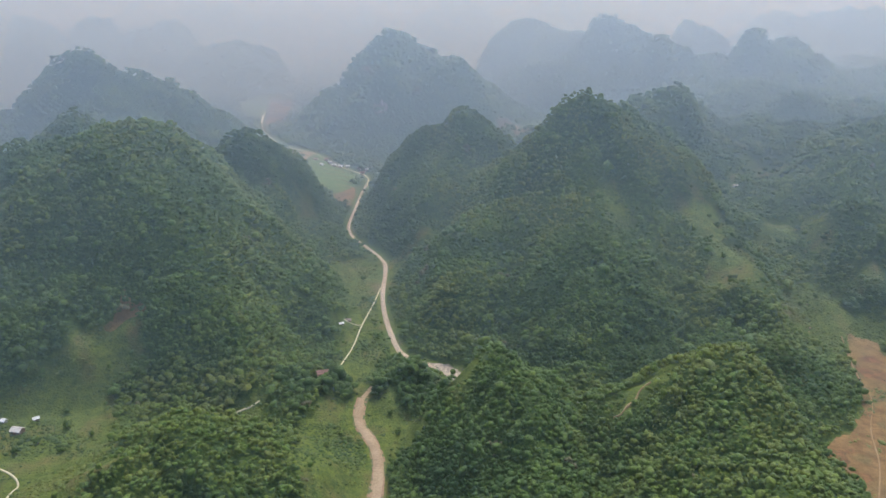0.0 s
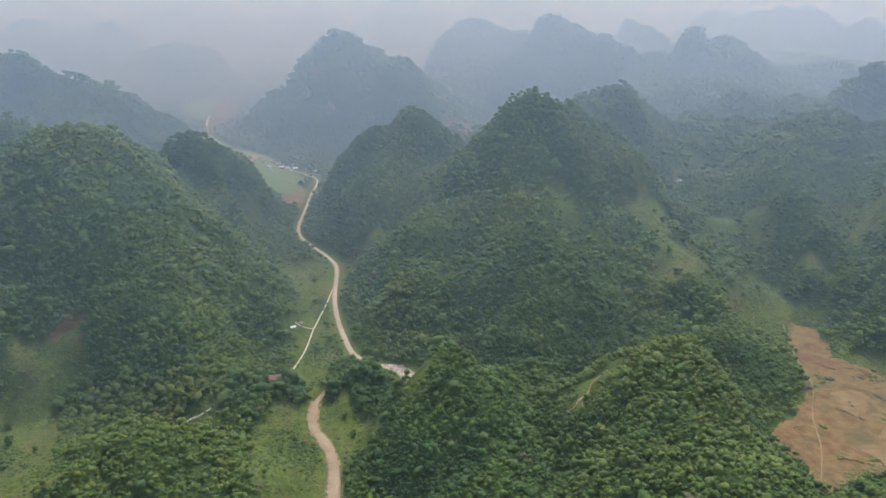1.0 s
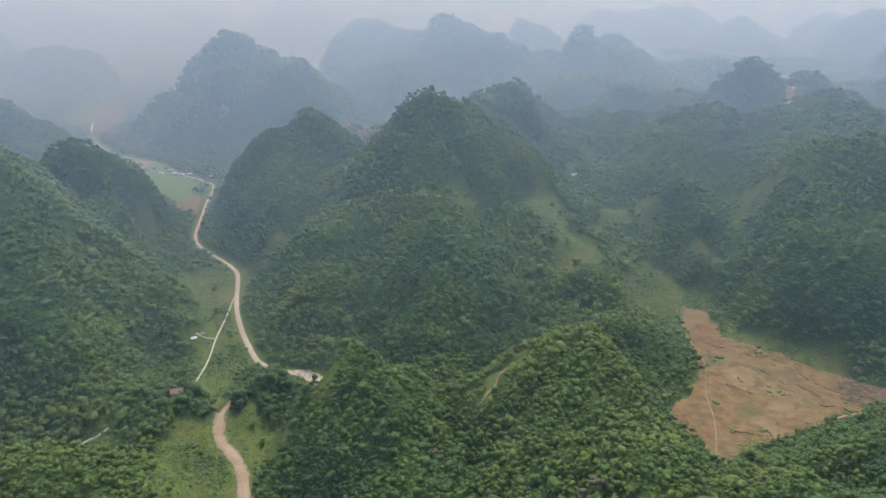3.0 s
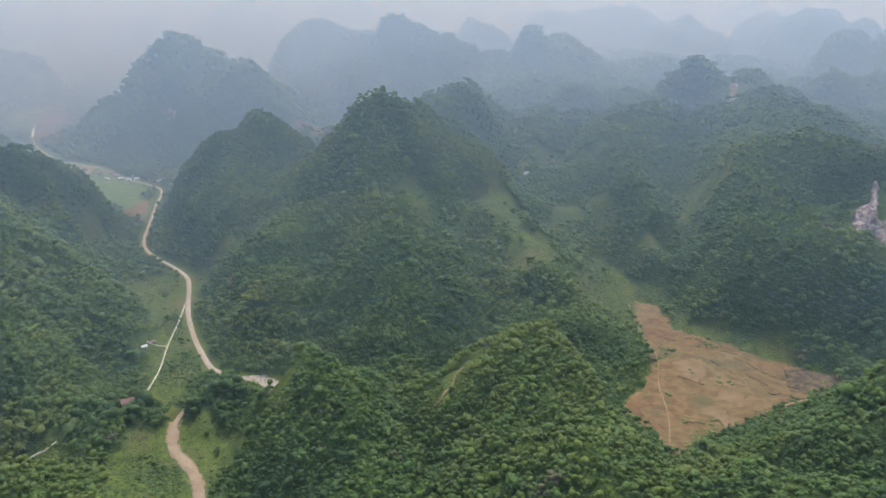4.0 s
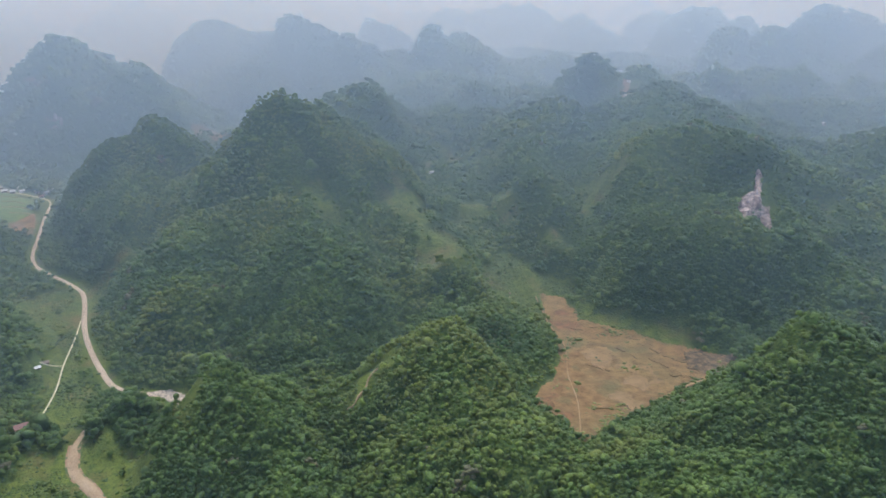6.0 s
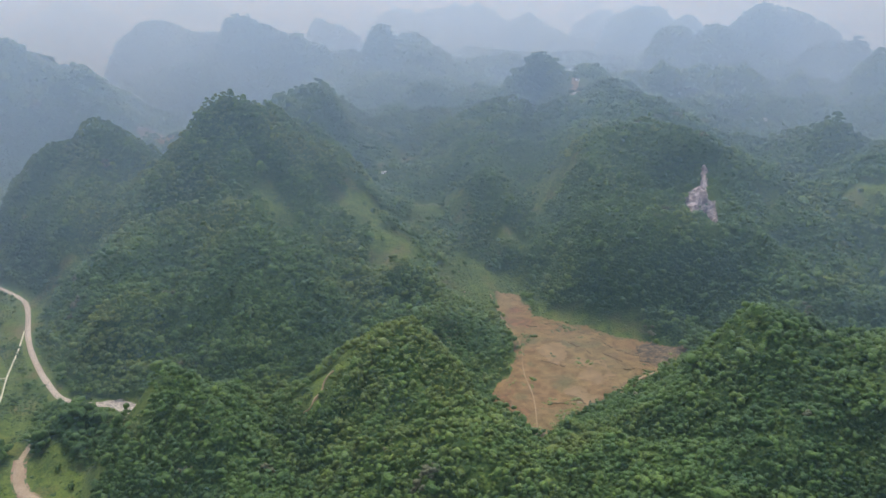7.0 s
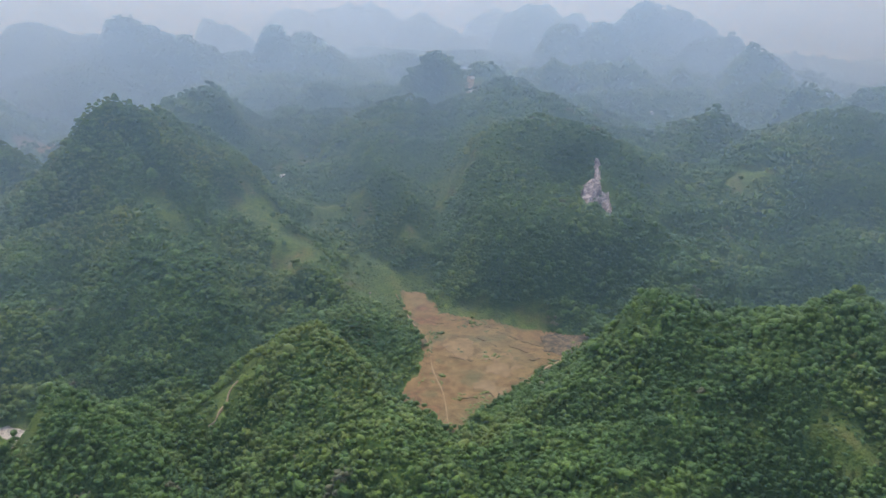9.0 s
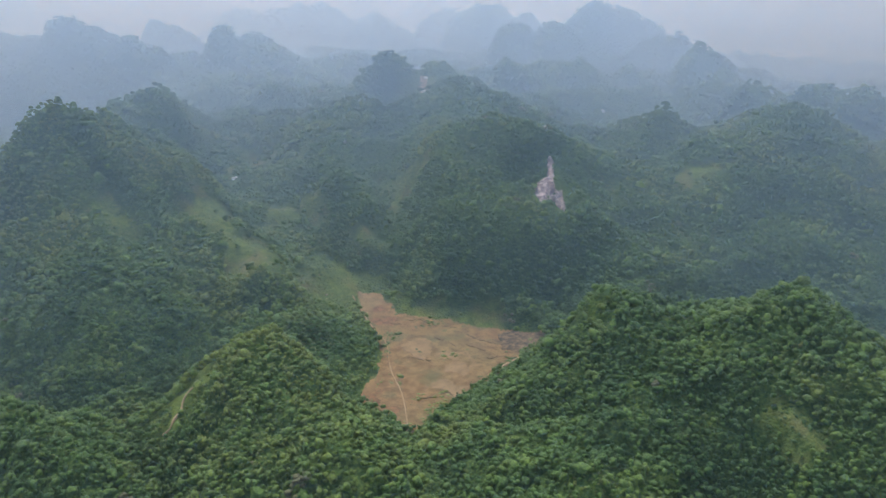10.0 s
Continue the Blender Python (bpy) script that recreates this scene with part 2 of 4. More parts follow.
def height(x, y):
    """The ground's height over the valley floor."""
    x, y = np.asarray(x, float), np.asarray(y, float)
    total = np.zeros(np.broadcast(x, y).shape)
    wild = 24 + 40 * smooth(750, 1150, np.hypot(x, y))
    wx, wy = x + wild * fbm(x, y, 90, 11), y + wild * fbm(x, y, 90, 21)
    for hx, hy, top, wide, deep, turn, blunt in HILLS:
        near = (abs(wx - hx) < max(wide, deep) * 1.1) & (abs(wy - hy) < max(wide, deep) * 1.1)
        if not near.any():
            continue
        dx, dy = wx[near] - hx, wy[near] - hy
        u, v = dx * math.cos(turn) - dy * math.sin(turn), dx * math.sin(turn) + dy * math.cos(turn)
        d = np.sqrt((u / wide) ** 2 + (v / deep) ** 2 + blunt ** 2) - blunt
        s = np.clip(1 - d, 0, 1)
        if blunt >= 0.5:  # a steep round dome
            s = np.clip(1 - np.hypot(u / wide, v / deep) ** 2.4, 0, 1)
        total[near] += (top / 100 * (0.8 * s + 0.2 * s * s)) ** 12
    for line, steep, blunt in SPINES:
        crest, off = along(wx, wy, line)
        z = np.maximum(0, crest - steep * (np.sqrt(off ** 2 + blunt ** 2) - blunt))
        total += (z / 100) ** 12
    # the high ground to the north-east, from which the far cones rise
    plateau = 62 * smooth(640, 980, 0.78 * y + 0.63 * x) * smooth(0.10, 0.42, x / np.maximum(y, 1)) * (y > -200) * (1 - smooth(1500, 2400, np.hypot(x, y)))
    z = 100 * (total + (plateau / 100) ** 12) ** (1 / 12)
    z *= smooth(1, 40, beside(x, y, ROAD[3:])) * smooth(0, 24, beside(x, y, LOWER_ROAD)) * smooth(2, 14, beside(x, y, ROAD[:4])) * smooth(6, 90, beside(x, y, VILLAGE_ROAD))
    z *= np.where(within(x, y, FIELD), 0, smooth(-5, 60, beside(x, y, FIELD + FIELD[:1])))
    for line, near, far in ((BASIN, 8, 60), (PASS, 3, 42)):
        floor, off = along(x, y, line)
        k, mild = smooth(near, far, off), smooth(0, far, off)
        low = z * k + floor * (1 - k)
        z = np.minimum(z, low) * mild + low * (1 - mild)
    return z + smooth(2, 25, z) * (22 * fbm(x, y, 75, 31) + 11 * fbm(x, y, 24, 41, 3) + 46 * (0.1 - abs(fbm(x, y, 62, 36, 3)))) + 1.5 * fbm(x, y, 90, 51) + smooth(15, 60, z) * smooth(700, 1100, np.hypot(x, y)) * (52 * fbm(x, y, 120, 151, 4) + 60 * (0.1 - abs(fbm(x, y, 85, 161, 4))))


def bare_land(x, y):
    """True on the roads and the field and round the houses, where no tree stands."""
    wx, wy = x + 8 * fbm(x, y, 17, 71, 4), y + 8 * fbm(x, y, 17, 81, 4)
    bare = within(wx, wy, FIELD) | within(x, y, ROCK) | within(x, y, SPIRE) | within(x, y, ROCK_TAIL) | (beside(x, y, KNOLL_PATH) < 2.6) | (beside(x, y, WOOD_PATH) < 4.5) | (np.minimum(beside(x, y, ROAD), beside(x, y, LOWER_ROAD)) < 5.0 + 5 * fbm(x, y, 18, 75)) | (beside(x, y, VILLAGE_ROAD) < 6)
    for hx, hy in ((-72, 466), (-75, 402), (-76, 397), (-74, 391), (-231, 343), (-228, 355), (-244, 353), (-236, 324), (272, 672)):
        bare |= np.hypot(x - hx, y - hy) < 5.5
    for hx, hy in FAR_HOUSES:
        bare |= np.hypot((x - hx) + 0.4 * (y - hy), y - hy + 6) < 11
    return bare


def open_land(x, y):
    """True where grass, road or field keeps the wood away."""
    wx, wy = x + 20 * fbm(x, y, 17, 71, 4) + 14 * fbm(x, y, 44, 61, 2), y + 20 * fbm(x, y, 17, 81, 4) + 14 * fbm(x, y, 44, 65, 2)
    clear = bare_land(x, y)
    for p in CLEARINGS:
        clear |= within(wx, wy, p) | (beside(wx, wy, p + p[:1]) < 3.0)
    return clear


# ---- materials ----
def material(name, rough=0.9):
    m = bpy.data.materials.new(name)
    m.use_nodes = True
    b = m.node_tree.nodes["Principled BSDF"]
    b.inputs["Roughness"].default_value = rough
    b.inputs["Specular IOR Level"].default_value = 0.06
    return m, m.node_tree, b


def mixed(tree, fac, dark, light, lo=0.3, hi=0.7):
    ramp = tree.nodes.new("ShaderNodeValToRGB")
    ramp.color_ramp.elements[0].position, ramp.color_ramp.elements[1].position = lo, hi
    ramp.color_ramp.elements[0].color, ramp.color_ramp.elements[1].color = (*dark, 1), (*light, 1)
    tree.links.new(fac, ramp.inputs[0])
    return ramp.outputs[0]


def speckle(tree, scale, detail=6.0):
    where = tree.nodes.new("ShaderNodeNewGeometry")
    n = tree.nodes.new("ShaderNodeTexNoise")
    n.inputs["Scale"].default_value, n.inputs["Detail"].default_value = scale, detail
    tree.links.new(where.outputs["Position"], n.inputs["Vector"])
    return n.outputs["Fac"]


def blend(tree, fac, a, b, how="MIX"):
    n = tree.nodes.new("ShaderNodeMix")
    n.data_type, n.blend_type = "RGBA", how
    for value, socket in ((fac, n.inputs[0]), (a, n.inputs[6]), (b, n.inputs[7])):
        if isinstance(value, (int, float)):
            socket.default_value = value
        elif isinstance(value, tuple):
            socket.default_value = (*value, 1)
        else:
            tree.links.new(value, socket)
    return n.outputs[2]


def attribute(tree, name):
    n = tree.nodes.new("ShaderNodeAttribute")
    n.attribute_name = name
    return n.outputs["Fac"]


def bumpy(tree, shader, height, strength, distance):
    n = tree.nodes.new("ShaderNodeBump")
    n.inputs["Strength"].default_value, n.inputs["Distance"].default_value = strength, distance
    tree.links.new(height, n.inputs["Height"])
    tree.links.new(n.outputs[0], shader.inputs["Normal"])


grass, nt, b = material("grass", 0.95)
lush = mixed(nt, speckle(nt, 0.9), (0.036, 0.058, 0.010), (0.106, 0.126, 0.024), 0.36, 0.62)
dry = mixed(nt, speckle(nt, 0.6), (0.066, 0.060, 0.019), (0.140, 0.112, 0.044))
lush = blend(nt, 0.5, lush, mixed(nt, speckle(nt, 0.22), (0.026, 0.046, 0.009), (0.098, 0.114, 0.024), 0.38, 0.62))
meadow = blend(nt, mixed(nt, speckle(nt, 0.045), (0, 0, 0), (1, 1, 1), 0.52, 0.70), lush, dry)
litter = mixed(nt, speckle(nt, 0.7), (0.026, 0.048, 0.010), (0.078, 0.104, 0.018), 0.35, 0.65)
nt.links.new(blend(nt, attribute(nt, "tone"), litter, meadow), b.inputs["Base Color"])
bumpy(nt, b, speckle(nt, 0.9), 1.0, 1.0)


def foliage(name, dark, light, olive, rusty):
    m, nt, b = material(name, 0.7)
    b.inputs["Roughness"].default_value, b.inputs["Specular IOR Level"].default_value = 0.6, 0.14
    c = mixed(nt, attribute(nt, "tone"), dark, light, 0.0, 0.6)
    c = blend(nt, mixed(nt, attribute(nt, "tone"), (0, 0, 0), (1, 1, 1), 0.5, 0.95), c, olive)
    c = blend(nt, mixed(nt, attribute(nt, "tone"), (0, 0, 0), (1, 1, 1), 0.965, 0.985), c, rusty)
    island = nt.nodes.new("ShaderNodeNewGeometry")
    c = blend(nt, 0.32, c, mixed(nt, island.outputs["Random Per Island"], (0.42, 0.45, 0.45), (1.5, 1.45, 1.4), 0.0, 1.0), "MULTIPLY")
    # the speckle paints the shaded gaps between leaf clusters into the colour
    c = blend(nt, 0.5, c, mixed(nt, speckle(nt, 0.9, 5), (0.35, 0.37, 0.35), (1.5, 1.5, 1.45), 0.36, 0.66), "MULTIPLY")
    nt.links.new(c, b.inputs["Base Color"])
    bumpy(nt, b, speckle(nt, 1.4, 3), 1.0, 0.7)
    return m


scrub_leaf = foliage("scrub_leaf", (0.030, 0.054, 0.010), (0.064, 0.086, 0.014), (0.090, 0.102, 0.018), (0.08, 0.07, 0.03))
leaf = foliage("leaf", (0.032, 0.058, 0.0092), (0.064, 0.098, 0.0132), (0.093, 0.108, 0.0150), (0.088, 0.08, 0.034))
dirt, nt, b = material("dirt", 0.95)
c = mixed(nt, speckle(nt, 0.08), (0.192, 0.130, 0.070), (0.258, 0.190, 0.112), 0.4, 0.6)
nt.links.new(blend(nt, 0.4, c, mixed(nt, speckle(nt, 0.9), (0.145, 0.096, 0.058), (0.30, 0.228, 0.155), 0.35, 0.65)), b.inputs["Base Color"])
bumpy(nt, b, speckle(nt, 1.5), 0.5, 0.2)
pale_gravel, nt, b = material("pale_gravel", 0.95)
c = mixed(nt, speckle(nt, 0.08), (0.235, 0.180, 0.125), (0.315, 0.250, 0.180), 0.4, 0.6)
nt.links.new(blend(nt, 0.4, c, mixed(nt, speckle(nt, 0.9), (0.18, 0.13, 0.09), (0.38, 0.31, 0.235), 0.35, 0.65)), b.inputs["Base Color"])
bumpy(nt, b, speckle(nt, 1.5), 0.5, 0.2)
soil, nt, b = material("soil", 0.95)
c = mixed(nt, speckle(nt, 0.02, 4), (0.152, 0.086, 0.035), (0.130, 0.096, 0.040), 0.42, 0.58)
c = blend(nt, 0.55, c, mixed(nt, speckle(nt, 0.16, 9), (0.066, 0.043, 0.017), (0.195, 0.128, 0.056), 0.34, 0.66))
weeds = mixed(nt, speckle(nt, 0.06, 9), (0, 0, 0), (0.75, 0.75, 0.75), 0.54, 0.68)
c = blend(nt, weeds, c, mixed(nt, speckle(nt, 0.8), (0.05, 0.055, 0.02), (0.11, 0.095, 0.045)))
nt.links.new(c, b.inputs["Base Color"])
bumpy(nt, b, speckle(nt, 0.5, 9), 1.0, 0.8)
clay, nt, b = material("clay", 0.95)
nt.links.new(mixed(nt, speckle(nt, 0.5), (0.17, 0.116, 0.062), (0.25, 0.178, 0.10)), b.inputs["Base Color"])
earth, nt, b = material("earth", 0.95)
c = mixed(nt, speckle(nt, 0.5), (0.17, 0.10, 0.062), (0.26, 0.175, 0.115))
nt.links.new(blend(nt, mixed(nt, speckle(nt, 0.25), (0, 0, 0), (1, 1, 1), 0.45, 0.55), c, (0.06, 0.08, 0.025)), b.inputs["Base Color"])
gravel, nt, b = material("gravel", 0.95)
nt.links.new(mixed(nt, speckle(nt, 0.6), (0.16, 0.128, 0.092), (0.33, 0.272, 0.205), 0.35, 0.65), b.inputs["Base Color"])
pale_soil, nt, b = material("pale_soil", 0.95)
nt.links.new(mixed(nt, speckle(nt, 0.15), (0.13, 0.086, 0.040), (0.195, 0.130, 0.066)), b.inputs["Base Color"])
bumpy(nt, b, speckle(nt, 0.8), 0.7, 0.4)
red_soil, nt, b = material("red_soil", 0.95)
c = mixed(nt, speckle(nt, 0.14, 8), (0.085, 0.046, 0.020), (0.165, 0.088, 0.040), 0.35, 0.65)
nt.links.new(blend(nt, mixed(nt, speckle(nt, 0.3, 8), (0, 0, 0), (0.6, 0.6, 0.6), 0.5, 0.65), c, (0.075, 0.070, 0.028)), b.inputs["Base Color"])
bumpy(nt, b, speckle(nt, 0.6, 8), 1.0, 0.6)
bank, nt, b = material("bank", 0.95)
nt.links.new(mixed(nt, speckle(nt, 0.6), (0.06, 0.045, 0.02), (0.14, 0.095, 0.045), 0.45, 0.6), b.inputs["Base Color"])
concrete, nt, b = material("concrete", 0.9)
nt.links.new(mixed(nt, speckle(nt, 0.5), (0.29, 0.258, 0.168), (0.42, 0.375, 0.262)), b.inputs["Base Color"])
white_concrete, nt, b = material("white_concrete", 0.9)
nt.links.new(mixed(nt, speckle(nt, 0.5), (0.50, 0.48, 0.43), (0.66, 0.64, 0.58)), b.inputs["Base Color"])
paddy, nt, b = material("paddy", 0.9)
nt.links.new(mixed(nt, speckle(nt, 0.12), (0.052, 0.092, 0.016), (0.105, 0.135, 0.028)), b.inputs["Base Color"])
stony, nt, b = material("stony", 0.95)
nt.links.new(mixed(nt, speckle(nt, 0.35, 9), (0.042, 0.036, 0.018), (0.15, 0.100, 0.056), 0.38, 0.66), b.inputs["Base Color"])
bumpy(nt, b, speckle(nt, 0.9), 1.0, 0.6)
rock, nt, b = material("rock", 0.85)
c = mixed(nt, speckle(nt, 0.3, 9), (0.12, 0.088, 0.07), (0.35, 0.27, 0.225), 0.35, 0.65)
where = nt.nodes.new("ShaderNodeNewGeometry")
lean = nt.nodes.new("ShaderNodeMapping")
lean.inputs["Scale"].default_value = (0.4, 0.4, 0.07)
streak = nt.nodes.new("ShaderNodeTexNoise")
streak.inputs["Scale"].default_value, streak.inputs["Detail"].default_value = 1.0, 6.0
nt.links.new(where.outputs["Position"], lean.inputs["Vector"])
nt.links.new(lean.outputs[0], streak.inputs["Vector"])
c = blend(nt, mixed(nt, streak.outputs["Fac"], (0, 0, 0), (0.8, 0.8, 0.8), 0.5, 0.64), c, (0.09, 0.062, 0.058))
nt.links.new(c, b.inputs["Base Color"])
bumpy(nt, b, streak.outputs["Fac"], 1.0, 2.0)


# ---- haze over the valleys ----
def box_mesh(name, lo, hi):
    bm = bmesh.new()
    bmesh.ops.create_cube(bm, size=1)
    for v in bm.verts:
        v.co = [lo[i] if v.co[i] < 0 else hi[i] for i in range(3)]
    me = bpy.data.meshes.new(name)
    bm.to_mesh(me)
    bm.free()
    return me


def ring_mesh(name, inner, outer, lo, hi, near=0.0, n=72):
    """A flat ring of air with a wavy inner edge."""
    bm = bmesh.new()
    loops = []
    turn = np.arange(n) * 2 * math.pi / n
    edge = 1.1 + 0.05 * np.sin(5 * turn) - near * (1.0 * np.maximum(0, np.cos(turn - 1.3)) ** 8 + 0.75 * np.maximum(0, np.cos(turn - 0.22)) ** 18 + 0.8 * np.maximum(0, np.cos(turn + 0.6)) ** 6)
    for r, z in ((inner * edge, lo), (outer + 0 * edge, lo), (outer + 0 * edge, hi), (inner * edge, hi)):
        loops.append([bm.verts.new((q * math.sin(a), q * math.cos(a), z)) for q, a in zip(r, turn)])
    for a, b in zip(loops, loops[1:] + loops[:1]):
        for k in range(n):
            bm.faces.new((a[k], a[(k + 1) % n], b[(k + 1) % n], b[k]))
    bmesh.ops.recalc_face_normals(bm, faces=bm.faces)
    me = bpy.data.meshes.new(name)
    bm.to_mesh(me)
    bm.free()
    return me


def air(name, me, density, label, tint=None):
    m = bpy.data.materials.new(name)
    m.use_nodes = True
    m.node_tree.nodes.clear()
    out = m.node_tree.nodes.new("ShaderNodeOutputMaterial")
    vol = m.node_tree.nodes.new("ShaderNodeVolumeScatter")
    vol.inputs["Density"].default_value, vol.inputs["Color"].default_value = density, (0.55, 0.745, 1.0, 1)
    vol.inputs["Anisotropy"].default_value = 0.35
    if tint:
        soak, both = m.node_tree.nodes.new("ShaderNodeVolumeAbsorption"), m.node_tree.nodes.new("ShaderNodeAddShader")
        soak.inputs["Density"].default_value, soak.inputs["Color"].default_value = density, (*tint, 1)
        m.node_tree.links.new(vol.outputs[0], both.inputs[0])
        m.node_tree.links.new(soak.outputs[0], both.inputs[1])
        vol = both
    m.node_tree.links.new(vol.outputs[0], out.inputs["Volume"])
    me.materials.append(m)
    return tagged(new(name, me), label, "haze", kind="stuff")


air("haze", box_mesh("haze", (-4900, -4900, -20), (4900, 4900, 420)), HAZE, "thin bluish haze lying over the valleys")
air("haze_veil", ring_mesh("haze_veil", 430, 4850, -17, 410, near=0.32), VEIL, "thin veil of haze over the middle hills")
air("haze_bank", ring_mesh("haze_bank", 950, 4800, -15, 400, near=0.45), BANK, "thicker haze among the distant hills")
air("far_haze_bank", ring_mesh("far_haze_bank", 1850, 4700, -12, 390, near=0.58), FAR_BANK, "pale thick haze on the horizon", (0.93, 0.985, 1.0))

# ---- the ground: one sheet out to the horizon ----
angles = np.concatenate([np.arange(-180, -40, 4.0), np.arange(-40, 80, 0.4), np.arange(80, 180.1, 4.0)])
rings = [0.0, 70.0, 140.0]
while rings[-1] < 4990:
    rings.append(rings[-1] + min(60, max(2.2, rings[-1] * 0.008)))
rings = np.array(rings)
A, R = np.meshgrid(np.radians(angles), rings)
X, Y = R * np.sin(A), R * np.cos(A)
Z = height(X, Y)
rows, cols = X.shape


def surface(x, y):
    """The height of the ground sheet itself, between its points."""
    x, y = np.asarray(x, float), np.asarray(y, float)
    a, r = np.degrees(np.arctan2(x, y)), np.hypot(x, y)
    i = np.clip(np.searchsorted(rings, r) - 1, 0, rows - 2)
    j = np.clip(np.searchsorted(angles, a) - 1, 0, cols - 2)
    u = np.clip((r - rings[i]) / (rings[i + 1] - rings[i]), 0, 1)
    v = np.clip((a - angles[j]) / (angles[j + 1] - angles[j]), 0, 1)
    return (Z[i, j] * (1 - u) + Z[i + 1, j] * u) * (1 - v) + (Z[i, j + 1] * (1 - u) + Z[i + 1, j + 1] * u) * v


i = np.arange(rows * cols).reshape(rows, cols)
quads = np.stack([i[:-1, :-1], i[:-1, 1:], i[1:, 1:], i[1:, :-1]], -1).reshape(-1, 4)[:, ::-1]


def sheet(name, verts, faces, mat, tone=None):
    me = bpy.data.meshes.new(name)
    n = faces.shape[1]
    me.vertices.add(len(verts))
    me.vertices.foreach_set("co", verts.astype(np.float32).ravel())
    me.loops.add(faces.size)
    me.loops.foreach_set("vertex_index", faces.astype(np.int32).ravel())
    me.polygons.add(len(faces))
    me.polygons.foreach_set("loop_start", np.arange(0, faces.size, n, dtype=np.int32))
    me.polygons.foreach_set("loop_total", np.full(len(faces), n, np.int32))
    if tone is not None:
        me.attributes.new("tone", "FLOAT", "POINT").data.foreach_set("value", tone.astype(np.float32))
    me.materials.append(mat)
    me.update()
    me.validate()
    return new(name, me)


ground = tagged(sheet("ground", np.stack([X, Y, Z], -1).reshape(-1, 3), quads, grass, open_land(X, Y).ravel() * 1.0), "green grass and scrub on the valley floors and hills", "ground", kind="structure")
ground.data.shade_smooth()


def ribbon(name, points, wide, mat, lift=0.15, end=None, ragged=0.6):
    """A road that follows the land along the points."""
    p = np.array(points, float)
    for _ in range(3):
        q = np.empty((2 * len(p) - 2, 2))
        q[0::2], q[1::2] = 0.75 * p[:-1] + 0.25 * p[1:], 0.25 * p[:-1] + 0.75 * p[1:]
        p = np.vstack([p[:1], q, p[-1:]])
    d = np.gradient(p, axis=0)
    d /= np.linalg.norm(d, axis=1)[:, None]
    side = np.stack([d[:, 1], -d[:, 0]], 1)
    far = np.linspace(0, 1, len(p)) ** 0.6
    broad = wide + ((end or wide) - wide) * far + ragged * fbm(p[:, 0], p[:, 1], 9, 131, 2)
    steps = np.array([-0.5, -0.42, 0, 0.42, 0.5])
    P = p[:, None] + side[:, None] * (steps[None] * broad[:, None])[..., None]
    z = np.maximum(surface(P[..., 0], P[..., 1]), surface(p[:, 0], p[:, 1])[:, None]) + lift
    z[:, 0] -= lift + 0.4
    z[:, -1] -= lift + 0.4
    v = np.concatenate([P, z[..., None]], -1)
    n, m = v.shape[:2]
    k = np.arange(n * m).reshape(n, m)
    return sheet(name, v.reshape(-1, 3), np.stack([k[:-1, :-1], k[:-1, 1:], k[1:, 1:], k[1:, :-1]], -1).reshape(-1, 4), mat)


tagged(ribbon("road_cutting", LOWER_ROAD, 9.6, earth, 0.08, end=7.5, ragged=3.0), "reddish earth cut bare along the road", "road", kind="structure")
tagged(ribbon("road", LOWER_ROAD, 7.0, dirt, end=5.5), "wide brownish gravel road curving through a meadow", "road", kind="structure")
tagged(ribbon("road", ROAD, 5.0, pale_gravel, end=3.2, ragged=1.2), "pale dusty gravel road winding along the valley", "road", kind="structure")
tagged(ribbon("road", WOOD_TRACK, 3.4, dirt), "stretch of gravel road hidden under the trees", "road", kind="structure")
tagged(ribbon("village_road", VILLAGE_ROAD[:7], 2.2, concrete, ragged=1.6), "narrow pale concrete road through the village", "road", kind="structure")
tagged(ribbon("village_road", VILLAGE_ROAD[6:9], 1.8, concrete, ragged=1.4), "narrow pale concrete road beyond the village", "road", kind="structure")
tagged(ribbon("village_road", VILLAGE_ROAD[8:], 4.4, white_concrete, ragged=1.6), "white concrete road among the far terraces", "road", kind="structure")
tagged(ribbon("footpath", [(-49, 542), (-52, 510), (-57, 479), (-59, 450), (-61, 436), (-66, 414)], 1.0, concrete, 0.55), "narrow pale concrete path across the meadow", "path", kind="structure")
tagged(ribbon("footpath", [(-57.5, 476), (-62, 474), (-69, 473)], 1.0, concrete, 0.55), "short concrete path to a hut", "path", kind="structure")
tagged(ribbon("footpath", WOOD_PATH, 0.7, concrete, 0.5), "narrow pale path at the edge of the wood", "path", kind="structure")
tagged(ribbon("footpath", [(-240, 322), (-222, 316), (-213, 311), (-206, 304), (-203, 292), (-199, 276), (-196, 262)], 1.0, concrete, 0.55), "narrow pale concrete path through a meadow", "path", kind="structure")
tagged(ribbon("footpath", KNOLL_PATH, 0.8, clay, 0.8, ragged=1.2), "faint trodden path over a wooded knoll", "path", kind="structure")
tagged(ribbon("footpath", [(-204, 280), (-185, 276), (-167, 272), (-152, 268)], 0.9, clay, 0.55), "trodden yellowish earth path in the grass", "path", kind="structure")


